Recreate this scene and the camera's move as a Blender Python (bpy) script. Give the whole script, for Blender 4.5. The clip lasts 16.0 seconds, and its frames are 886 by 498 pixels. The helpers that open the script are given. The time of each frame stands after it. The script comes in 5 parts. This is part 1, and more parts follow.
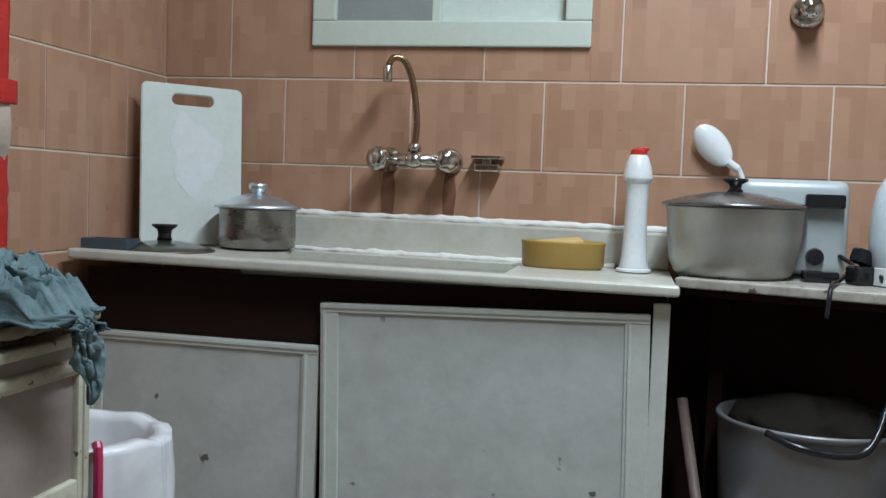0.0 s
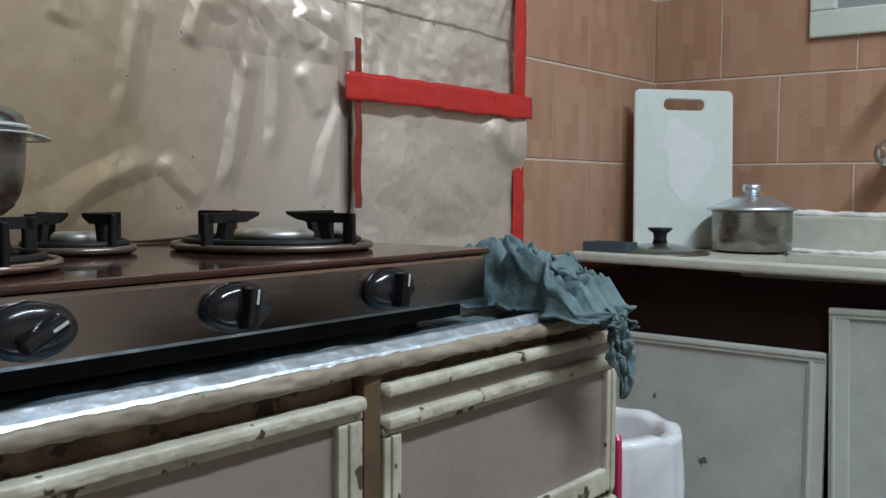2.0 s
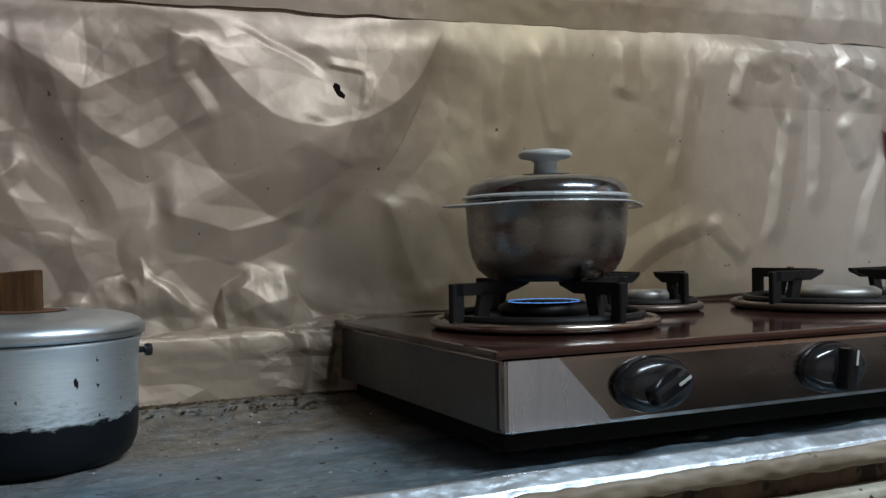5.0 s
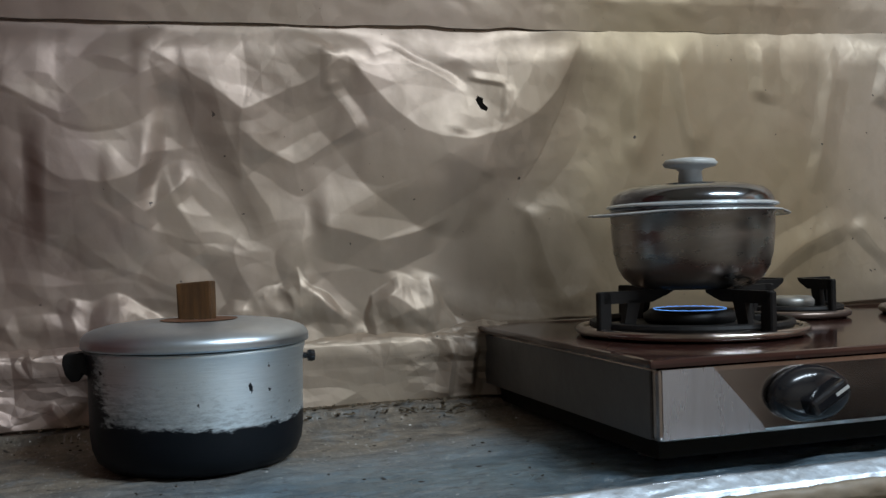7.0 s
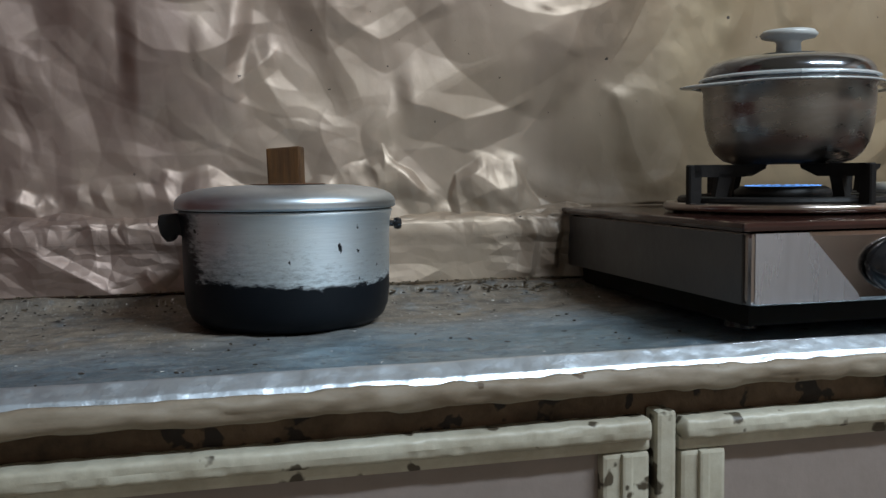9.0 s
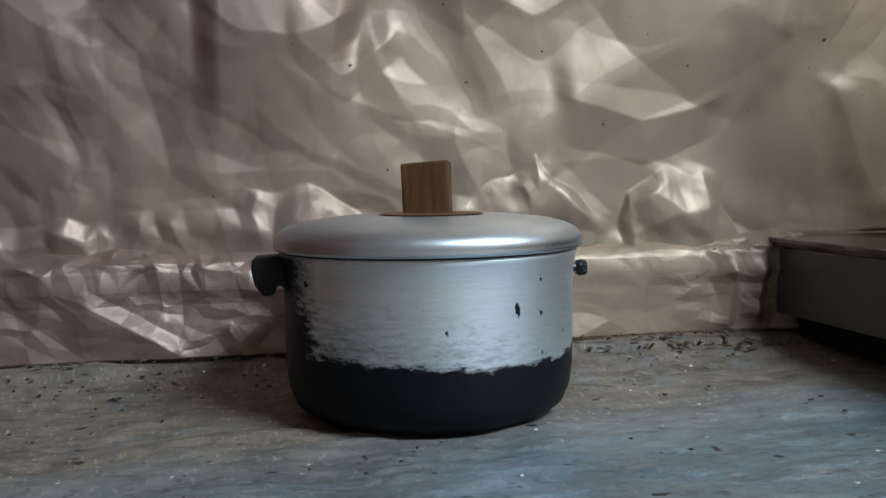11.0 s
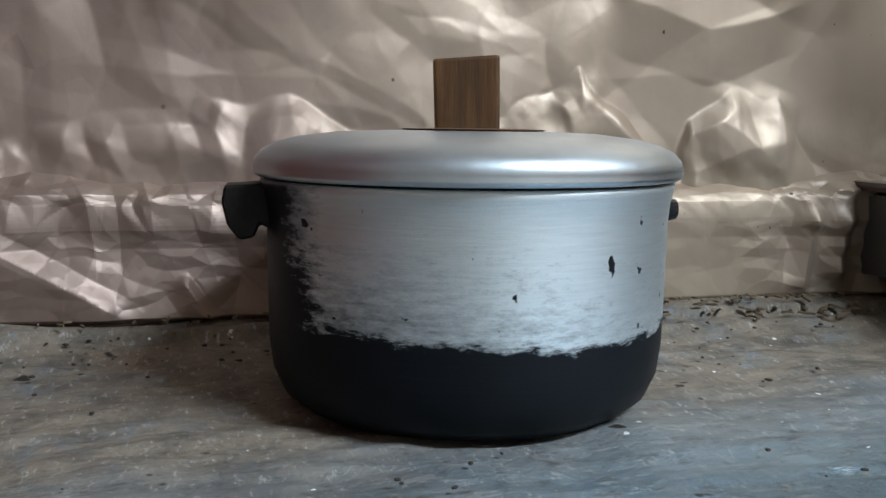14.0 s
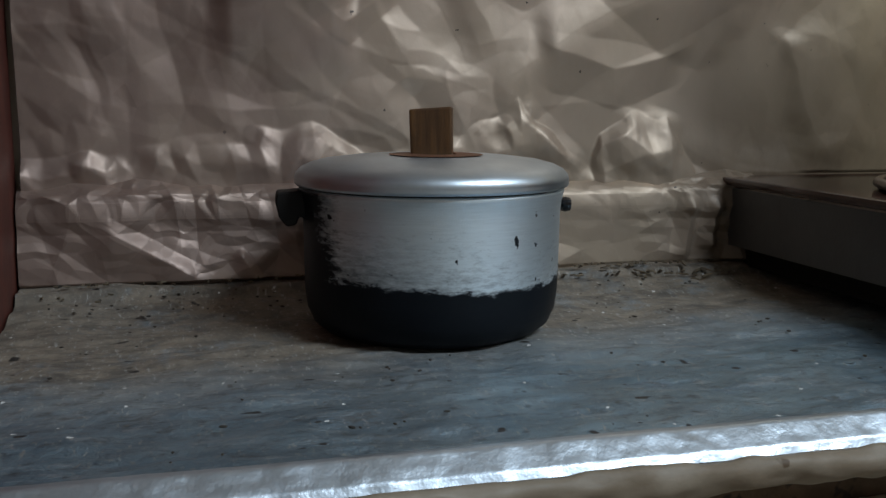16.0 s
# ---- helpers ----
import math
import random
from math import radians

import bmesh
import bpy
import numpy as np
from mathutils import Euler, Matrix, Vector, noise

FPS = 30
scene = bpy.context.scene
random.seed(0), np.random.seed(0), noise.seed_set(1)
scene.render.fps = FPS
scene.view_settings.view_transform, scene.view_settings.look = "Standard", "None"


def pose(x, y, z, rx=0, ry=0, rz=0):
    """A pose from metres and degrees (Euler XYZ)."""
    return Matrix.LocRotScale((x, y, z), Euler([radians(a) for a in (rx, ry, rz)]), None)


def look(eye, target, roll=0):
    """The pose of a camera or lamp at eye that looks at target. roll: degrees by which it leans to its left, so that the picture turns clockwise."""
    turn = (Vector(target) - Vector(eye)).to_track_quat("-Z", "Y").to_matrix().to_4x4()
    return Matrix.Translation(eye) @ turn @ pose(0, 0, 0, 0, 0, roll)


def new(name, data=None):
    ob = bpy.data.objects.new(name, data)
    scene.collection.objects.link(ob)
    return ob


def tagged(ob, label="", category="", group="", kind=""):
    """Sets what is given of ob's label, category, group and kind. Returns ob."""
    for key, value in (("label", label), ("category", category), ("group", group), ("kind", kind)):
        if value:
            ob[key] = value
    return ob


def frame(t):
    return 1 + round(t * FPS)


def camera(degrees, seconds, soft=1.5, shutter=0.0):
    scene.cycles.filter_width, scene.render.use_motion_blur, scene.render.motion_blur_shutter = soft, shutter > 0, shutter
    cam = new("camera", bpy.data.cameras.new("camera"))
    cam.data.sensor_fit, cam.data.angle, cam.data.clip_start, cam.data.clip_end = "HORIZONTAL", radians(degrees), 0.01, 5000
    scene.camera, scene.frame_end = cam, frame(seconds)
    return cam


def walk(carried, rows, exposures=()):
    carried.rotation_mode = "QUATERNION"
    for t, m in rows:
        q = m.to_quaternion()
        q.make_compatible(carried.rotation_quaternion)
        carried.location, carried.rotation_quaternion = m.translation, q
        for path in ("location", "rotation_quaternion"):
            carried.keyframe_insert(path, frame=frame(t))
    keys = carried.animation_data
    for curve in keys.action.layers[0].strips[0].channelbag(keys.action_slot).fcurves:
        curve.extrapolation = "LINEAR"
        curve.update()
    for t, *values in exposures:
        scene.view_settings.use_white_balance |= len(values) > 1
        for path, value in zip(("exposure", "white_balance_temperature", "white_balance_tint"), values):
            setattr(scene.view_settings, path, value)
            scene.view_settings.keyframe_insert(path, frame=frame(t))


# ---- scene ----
cam = camera(49.7, 16.0)
PATH = [
    (0, (0.036, -0.193, 1.021), (-0.352, 1.765, 0.905), 2.1),
    (0.5, (0.011, -0.2, 1.012), (-0.571, 1.71, 0.898), 1.8),
    (1, (-0.003, -0.213, 1.012), (-0.809, 1.613, 0.887), 1.5),
    (1.5, (-0.021, -0.225, 1.007), (-1.039, 1.491, 0.872), 1.0),
    (2, (-0.043, -0.24, 1.014), (-1.265, 1.338, 0.89), 0.3),
    (2.5, (-0.058, -0.27, 1.02), (-1.482, 1.131, 0.929), -0.6),
    (3, (-0.078, -0.298, 1.019), (-1.659, 0.924, 0.951), -1.1),
    (3.5, (-0.087, -0.324, 1.02), (-1.777, 0.744, 0.966), -1.1),
    (4, (-0.089, -0.344, 1.022), (-1.842, 0.619, 0.984), -0.7),
    (4.2, (-0.09, -0.345, 1.022), (-1.862, 0.583, 0.993), -0.7),
    (6.3, (-0.09, -0.376, 1.028), (-1.938, 0.387, 1.016), -1.4),
    (6.5, (-0.086, -0.381, 1.03), (-1.95, 0.345, 1.018), -1.4),
    (7, (-0.079, -0.39, 1.032), (-1.973, 0.251, 1.027), -1.4),
    (7.5, (-0.073, -0.399, 1.025), (-1.989, 0.174, 1.005), -1.3),
    (8, (-0.073, -0.395, 1.012), (-1.998, 0.148, 0.965), -1.3),
    (8.5, (-0.076, -0.398, 0.993), (-2.0, 0.136, 0.878), -1.0),
    (9, (-0.083, -0.404, 0.983), (-2.014, 0.091, 0.825), -0.7),
    (9.5, (-0.121, -0.415, 0.996), (-2.06, 0.048, 0.835), -0.8),
    (10, (-0.181, -0.42, 1.005), (-2.139, -0.039, 0.861), -1.4),
    (10.2, (-0.212, -0.42, 1.003), (-2.177, -0.075, 0.871), -2.0),
    (12.3, (-0.497, -0.468, 0.982), (-2.419, 0.045, 0.773), 1.9),
    (12.5, (-0.507, -0.465, 0.976), (-2.428, 0.044, 0.751), 2.0),
    (13, (-0.513, -0.455, 0.978), (-2.431, 0.059, 0.738), 1.4),
    (13.5, (-0.511, -0.454, 0.98), (-2.429, 0.059, 0.739), 1.0),
    (14, (-0.51, -0.45, 0.976), (-2.427, 0.062, 0.724), 0.7),
    (14.5, (-0.504, -0.448, 0.979), (-2.421, 0.064, 0.725), 0.8),
    (15, (-0.468, -0.458, 0.987), (-2.384, 0.053, 0.731), 0.9),
    (15.5, (-0.378, -0.475, 0.996), (-2.291, 0.039, 0.716), 0.9),
    (16, (-0.281, -0.494, 1.013), (-2.188, 0.021, 0.703), 0.4),
]
walk(cam, [(t, look(eye, target, roll)) for t, eye, target, roll in PATH],
     [(0, -0.08), (0.5, -0.2), (1, -0.24), (2, -0.05), (3, -0.3), (3.5, -0.48), (4.2, -0.42), (7, -0.25), (9, -0.02), (10.2, 0.03), (12.5, 0.5), (14.5, 0.53), (15, 0.55), (15.5, 0.65), (16, -0.45)])


# ---- light ----
world = bpy.data.worlds.new("world")
scene.world = world
world.use_nodes = True
wn = world.node_tree.nodes
wn["Background"].inputs[0].default_value = (0.55, 0.62, 0.7, 1)
wn["Background"].inputs[1].default_value = 0.12


def area_lamp(name, eye, target, sx, sy, power, colour):
    data = bpy.data.lights.new(name, "AREA")
    data.shape, data.size, data.size_y, data.energy, data.color = "RECTANGLE", sx, sy, power, colour
    ob = new(name, data)
    ob.matrix_world = look(eye, target)
    return ob


area_lamp("tube_light", (0.30, 0.78, 2.42), (0.30, 0.78, 0), 0.1, 1.2, 52, (0.80, 0.95, 1.09))


# ---- material helpers ----
def links_of(m):
    return m.node_tree.nodes, m.node_tree.links


def base_mat(name, colour, rough=0.5, metal=0.0):
    m = bpy.data.materials.new(name)
    m.use_nodes = True
    b = m.node_tree.nodes["Principled BSDF"]
    b.inputs["Base Color"].default_value = (*colour, 1)
    b.inputs["Roughness"].default_value = rough
    b.inputs["Metallic"].default_value = metal
    return m, b


def coords(m, scale=(1, 1, 1), kind="Object"):
    n, l = links_of(m)
    c, mp = n.new("ShaderNodeTexCoord"), n.new("ShaderNodeMapping")
    mp.inputs["Scale"].default_value = scale
    l.new(c.outputs[kind], mp.inputs[0])
    return mp.outputs[0]


def noise_node(m, vec, scale, detail=5, rough=0.6, lo=0.35, hi=0.65):
    n, l = links_of(m)
    t, r = n.new("ShaderNodeTexNoise"), n.new("ShaderNodeMapRange")
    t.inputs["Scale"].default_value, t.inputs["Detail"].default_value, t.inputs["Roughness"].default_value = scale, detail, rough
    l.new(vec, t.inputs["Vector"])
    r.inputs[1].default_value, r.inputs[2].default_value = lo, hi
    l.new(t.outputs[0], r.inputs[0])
    return r.outputs[0]


def mixed(m, fac, a, b):
    n, l = links_of(m)
    x = n.new("ShaderNodeMix")
    x.data_type = "RGBA"
    if isinstance(fac, float):
        x.inputs[0].default_value = fac
    else:
        l.new(fac, x.inputs[0])
    for k, v in ((6, a), (7, b)):
        if isinstance(v, tuple):
            x.inputs[k].default_value = (*v, 1)
        else:
            l.new(v, x.inputs[k])
    return x.outputs[2]


def maths(m, op, a, b=0.0):
    n, l = links_of(m)
    x = n.new("ShaderNodeMath")
    x.operation = op
    for k, v in ((0, a), (1, b)):
        if isinstance(v, (int, float)):
            x.inputs[k].default_value = v
        else:
            l.new(v, x.inputs[k])
    return x.outputs[0]


def ranged(m, v, a, b, c=0.0, d=1.0):
    n, l = links_of(m)
    r = n.new("ShaderNodeMapRange")
    l.new(v, r.inputs[0])
    for k, q in ((1, a), (2, b), (3, c), (4, d)):
        r.inputs[k].default_value = q
    return r.outputs[0]


def bumped(m, b, height, strength=0.3, dist=0.002):
    n, l = links_of(m)
    x = n.new("ShaderNodeBump")
    x.inputs["Strength"].default_value, x.inputs["Distance"].default_value = strength, dist
    l.new(height, x.inputs["Height"])
    l.new(x.outputs[0], b.inputs["Normal"])


def worn(name, colour, stain, rough=0.5, metal=0.0, big=6.0, fine=60.0, amount=0.5, bump=0.25, stretch=(1, 1, 1), spots=None, rough_var=0.12):
    """A surface with stains at a large scale, grain at a fine one, and fine relief."""
    m, b = base_mat(name, colour, rough, metal)
    n, l = links_of(m)
    v = coords(m, stretch)
    big_n = noise_node(m, v, big, 6, 0.65, 0.38, 0.75)
    fine_n = noise_node(m, v, fine, 4, 0.6, 0.25, 0.8)
    c = mixed(m, maths(m, "MULTIPLY", big_n, amount), colour, stain)
    c = mixed(m, maths(m, "MULTIPLY", fine_n, 0.25), c, tuple(0.6 * x for x in colour))
    if spots:
        s = noise_node(m, coords(m), spots[0], 3, 0.5, spots[1], spots[1] + 0.03)
        c = mixed(m, s, c, spots[2])
    l.new(c, b.inputs["Base Color"])
    l.new(ranged(m, big_n, 0, 1, max(0.03, rough - rough_var), min(1, rough + rough_var)), b.inputs["Roughness"])
    if bump:
        bumped(m, b, fine_n, bump, 0.001)
    return m


def facet_normal(m, amounts, mask=None):
    """Creased foil: every cell of a bent pattern leans its own way. amounts: (cells a metre, lean)."""
    n, l = links_of(m)
    c = n.new("ShaderNodeTexCoord")
    total = c.outputs["Normal"]
    warp = n.new("ShaderNodeTexNoise")
    warp.inputs["Scale"].default_value, warp.inputs["Detail"].default_value = 6, 1
    l.new(c.outputs["Object"], warp.inputs["Vector"])
    w = n.new("ShaderNodeVectorMath")
    w.operation = "SCALE"
    w.inputs["Scale"].default_value = 0.05
    l.new(warp.outputs["Color"], w.inputs[0])
    bent = n.new("ShaderNodeVectorMath")
    bent.operation = "ADD"
    l.new(c.outputs["Object"], bent.inputs[0])
    l.new(w.outputs[0], bent.inputs[1])
    for k, (cells, lean) in enumerate(amounts):
        mp = n.new("ShaderNodeMapping")
        mp.inputs["Rotation"].default_value = (0.5 + k, 0, 0)
        mp.inputs["Scale"].default_value = (1, 1, 0.62)
        l.new(bent.outputs[0], mp.inputs[0])
        t = n.new("ShaderNodeTexVoronoi")
        t.inputs["Scale"].default_value = cells
        l.new(mp.outputs[0], t.inputs["Vector"])
        sub = n.new("ShaderNodeVectorMath")
        sub.operation = "SUBTRACT"
        l.new(t.outputs["Color"], sub.inputs[0])
        sub.inputs[1].default_value = (0.5, 0.5, 0.5)
        sc = n.new("ShaderNodeVectorMath")
        sc.operation = "SCALE"
        l.new(sub.outputs[0], sc.inputs[0])
        sc.inputs["Scale"].default_value = lean
        if mask is not None:
            l.new(maths(m, "MULTIPLY", mask, lean), sc.inputs["Scale"])
        add = n.new("ShaderNodeVectorMath")
        add.operation = "ADD"
        l.new(total, add.inputs[0])
        l.new(sc.outputs[0], add.inputs[1])
        total = add.outputs[0]
    norm = n.new("ShaderNodeVectorMath")
    norm.operation = "NORMALIZE"
    l.new(total, norm.inputs[0])
    return norm.outputs[0]


# ---- materials ----
def foil_material():
    m, b = base_mat("aluminium_foil", (0.72, 0.64, 0.56), 0.42, 1.0)
    n, l = links_of(m)
    v = coords(m)
    grease = noise_node(m, v, 3.2, 5, 0.6, 0.35, 0.7)
    film = noise_node(m, coords(m, (1, 1.6, 1)), 9, 5, 0.65, 0.45, 0.75)
    fine = noise_node(m, v, 60, 4, 0.6, 0.3, 0.75)
    specks = noise_node(m, v, 110, 2, 0.4, 0.765, 0.78)
    c = mixed(m, grease, (0.47, 0.36, 0.29), (0.41, 0.325, 0.235))
    c = mixed(m, maths(m, "MULTIPLY", film, 0.35), c, (0.33, 0.26, 0.185))
    c = mixed(m, maths(m, "MULTIPLY", fine, 0.10), c, (0.45, 0.38, 0.30))
    side = n.new("ShaderNodeSeparateXYZ")
    l.new(v, side.inputs[0])
    fried = maths(m, "MULTIPLY", ranged(m, side.outputs[1], -0.04, 0.14), ranged(m, side.outputs[1], 0.72, 0.45))
    fried = maths(m, "MULTIPLY", fried, ranged(m, grease, 0, 1, 0.6, 0.95))
    c = mixed(m, fried, c, (0.33, 0.25, 0.145))
    # Dark brown by the hob: some scorch, plus the folds' shade put into colour.
    near_y = maths(m, "MULTIPLY", ranged(m, side.outputs[1], -0.085, -0.02), ranged(m, side.outputs[1], 0.26, 0.10))
    rough_z = maths(m, "ADD", side.outputs[2], ranged(m, film, 0, 1, -0.03, 0.03))
    scorch_shade = maths(m, "MULTIPLY", near_y, ranged(m, rough_z, 0.97, 1.13, 1, 0))
    c = mixed(m, maths(m, "MULTIPLY", scorch_shade, ranged(m, film, 0, 1, 0.70, 0.95)), c, (0.085, 0.055, 0.032))
    # Paler foil towards the tape: the lamp's brightness there put into colour.
    lamp_paler = maths(m, "MULTIPLY", ranged(m, side.outputs[1], 0.42, 0.80), ranged(m, film, 0, 1, 0.9, 0.5))
    c = mixed(m, lamp_paler, c, (0.66, 0.58, 0.50))
    c = mixed(m, specks, c, (0.05, 0.035, 0.025))
    # Darker, pinker towards the low-y end, in patches.
    darker_end = maths(m, "MULTIPLY", ranged(m, side.outputs[1], -0.24, -0.42), noise_node(m, v, 7, 3, 0.6, 0.32, 0.55))
    c = mixed(m, maths(m, "MULTIPLY", darker_end, 0.8), c, (0.33, 0.24, 0.205))
    l.new(c, b.inputs["Base Color"])
    l.new(ranged(m, film, 0, 1, 0.48, 0.62), b.inputs["Roughness"])
    l.new(ranged(m, maths(m, "MAXIMUM", specks, maths(m, "MULTIPLY", scorch_shade, 0.8)), 0, 1, 0.60, 0.0), b.inputs["Metallic"])
    mask = noise_node(m, v, 5, 2, 0.5, 0.40, 0.65)
    lean = facet_normal(m, ((24, 0.07), (70, 0.07)), mask)
    bumped(m, b, fine, 0.08, 0.001)
    l.new(lean, [x for x in n if x.bl_idname == "ShaderNodeBump"][0].inputs["Normal"])
    return m


def counter_material():
    m, b = base_mat("counter_film", (0.3, 0.33, 0.37), 0.35, 0.6)
    n, l = links_of(m)
    v = coords(m)
    long = coords(m, (1.7, 1, 1))
    streak = noise_node(m, long, 8, 7, 0.7, 0.36, 0.64)
    crease = noise_node(m, coords(m, (5, 1.3, 1)), 20, 5, 0.7, 0.56, 0.64)
    grime = noise_node(m, v, 6, 7, 0.72, 0.46, 0.62)
    blots = noise_node(m, coords(m, (2.0, 1, 1)), 13, 6, 0.75, 0.57, 0.67)
    dots = noise_node(m, coords(m, (1.4, 1, 1)), 48, 2, 0.5, 0.69, 0.72)
    crumbs = noise_node(m, v, 150, 2, 0.4, 0.75, 0.765)
    sep = n.new("ShaderNodeSeparateXYZ")
    l.new(v, sep.inputs[0])
    back = ranged(m, maths(m, "ADD", sep.outputs[0], maths(m, "MULTIPLY", sep.outputs[1], 0.18)), -0.83, -0.95)
    back = maths(m, "MULTIPLY", back, noise_node(m, v, 18, 6, 0.75, 0.15, 0.46))
    c = mixed(m, streak, (0.165, 0.255, 0.33), (0.33, 0.445, 0.52))
    c = mixed(m, maths(m, "MULTIPLY", crease, 0.35), c, (0.62, 0.66, 0.70))
    c = mixed(m, maths(m, "MULTIPLY", grime, 0.5), c, (0.20, 0.195, 0.18))
    c = mixed(m, maths(m, "MULTIPLY", back, 0.9), c, mixed(m, noise_node(m, v, 40, 6, 0.75, 0.35, 0.65), (0.30, 0.235, 0.165), (0.13, 0.10, 0.07)))
    c = mixed(m, maths(m, "MULTIPLY", blots, 0.75), c, (0.075, 0.068, 0.062))
    scuffs = noise_node(m, coords(m, (1.2, 2.6, 1)), 110, 5, 0.8, 0.57, 0.66)
    c = mixed(m, maths(m, "MULTIPLY", scuffs, 0.7), c, (0.55, 0.54, 0.50))
    smears = noise_node(m, coords(m, (2.4, 1, 1)), 60, 6, 0.8, 0.52, 0.66)
    c = mixed(m, maths(m, "MULTIPLY", smears, 0.7), c, (0.085, 0.075, 0.062))
    c = mixed(m, dots, c, (0.035, 0.03, 0.026))
    c = mixed(m, crumbs, c, (0.80, 0.80, 0.78))
    l.new(c, b.inputs["Base Color"])
    b.inputs["Specular IOR Level"].default_value = 0.3
    dull = maths(m, "ADD", maths(m, "ADD", dots, blots), maths(m, "ADD", back, crumbs))
    l.new(ranged(m, dull, 0, 1, 0.75, 0.0), b.inputs["Metallic"])
    l.new(ranged(m, maths(m, "ADD", grime, dull), 0, 1.2, 0.32, 0.62), b.inputs["Roughness"])
    wrinkle = noise_node(m, coords(m, (1.6, 1, 1)), 75, 6, 0.75, 0.3, 0.7)
    bumped(m, b, maths(m, "ADD", maths(m, "ADD", streak, maths(m, "MULTIPLY", crease, 0.6)), maths(m, "ADD", maths(m, "ADD", noise_node(m, long, 30, 5, 0.65, 0.3, 0.7), wrinkle), dots)), 0.34, 0.003)
    return m


def tile_material():
    m, b = base_mat("terracotta_tile", (0.45, 0.22, 0.13), 0.32)
    n, l = links_of(m)
    info = n.new("ShaderNodeObjectInfo")
    add = n.new("ShaderNodeVectorMath")
    add.operation = "ADD"
    mul = n.new("ShaderNodeVectorMath")
    mul.operation = "SCALE"
    mul.inputs[0].default_value = (3.1, 7.7, 5.3)
    l.new(info.outputs["Random"], mul.inputs["Scale"])
    l.new(coords(m), add.inputs[0])
    l.new(mul.outputs[0], add.inputs[1])
    v = add.outputs[0]
    brick = n.new("ShaderNodeTexBrick")
    rot = n.new("ShaderNodeMapping")
    rot.inputs["Rotation"].default_value = (0, 0, radians(90))
    l.new(v, rot.inputs[0])
    l.new(rot.outputs[0], brick.inputs["Vector"])
    brick.inputs["Scale"].default_value = 1.0
    brick.inputs["Mortar Size"].default_value = 0.0
    brick.inputs["Brick Width"].default_value = 0.085
    brick.inputs["Row Height"].default_value = 0.031
    brick.inputs["Color1"].default_value = (0.340, 0.182, 0.112, 1)
    brick.inputs["Color2"].default_value = (0.44, 0.255, 0.165, 1)
    brick.inputs["Mortar"].default_value = (0.42, 0.2, 0.125, 1)
    grain = noise_node(m, v, 30, 5, 0.6, 0.3, 0.75)
    cloud = noise_node(m, v, 7, 4, 0.6, 0.3, 0.75)
    c = mixed(m, maths(m, "MULTIPLY", cloud, 0.45), brick.outputs[0], (0.44, 0.26, 0.17))
    c = mixed(m, maths(m, "MULTIPLY", grain, 0.14), c, (0.27, 0.115, 0.065))
    l.new(c, b.inputs["Base Color"])
    l.new(ranged(m, grain, 0, 1, 0.27, 0.4), b.inputs["Roughness"])
    bumped(m, b, cloud, 0.08, 0.002)
    return m


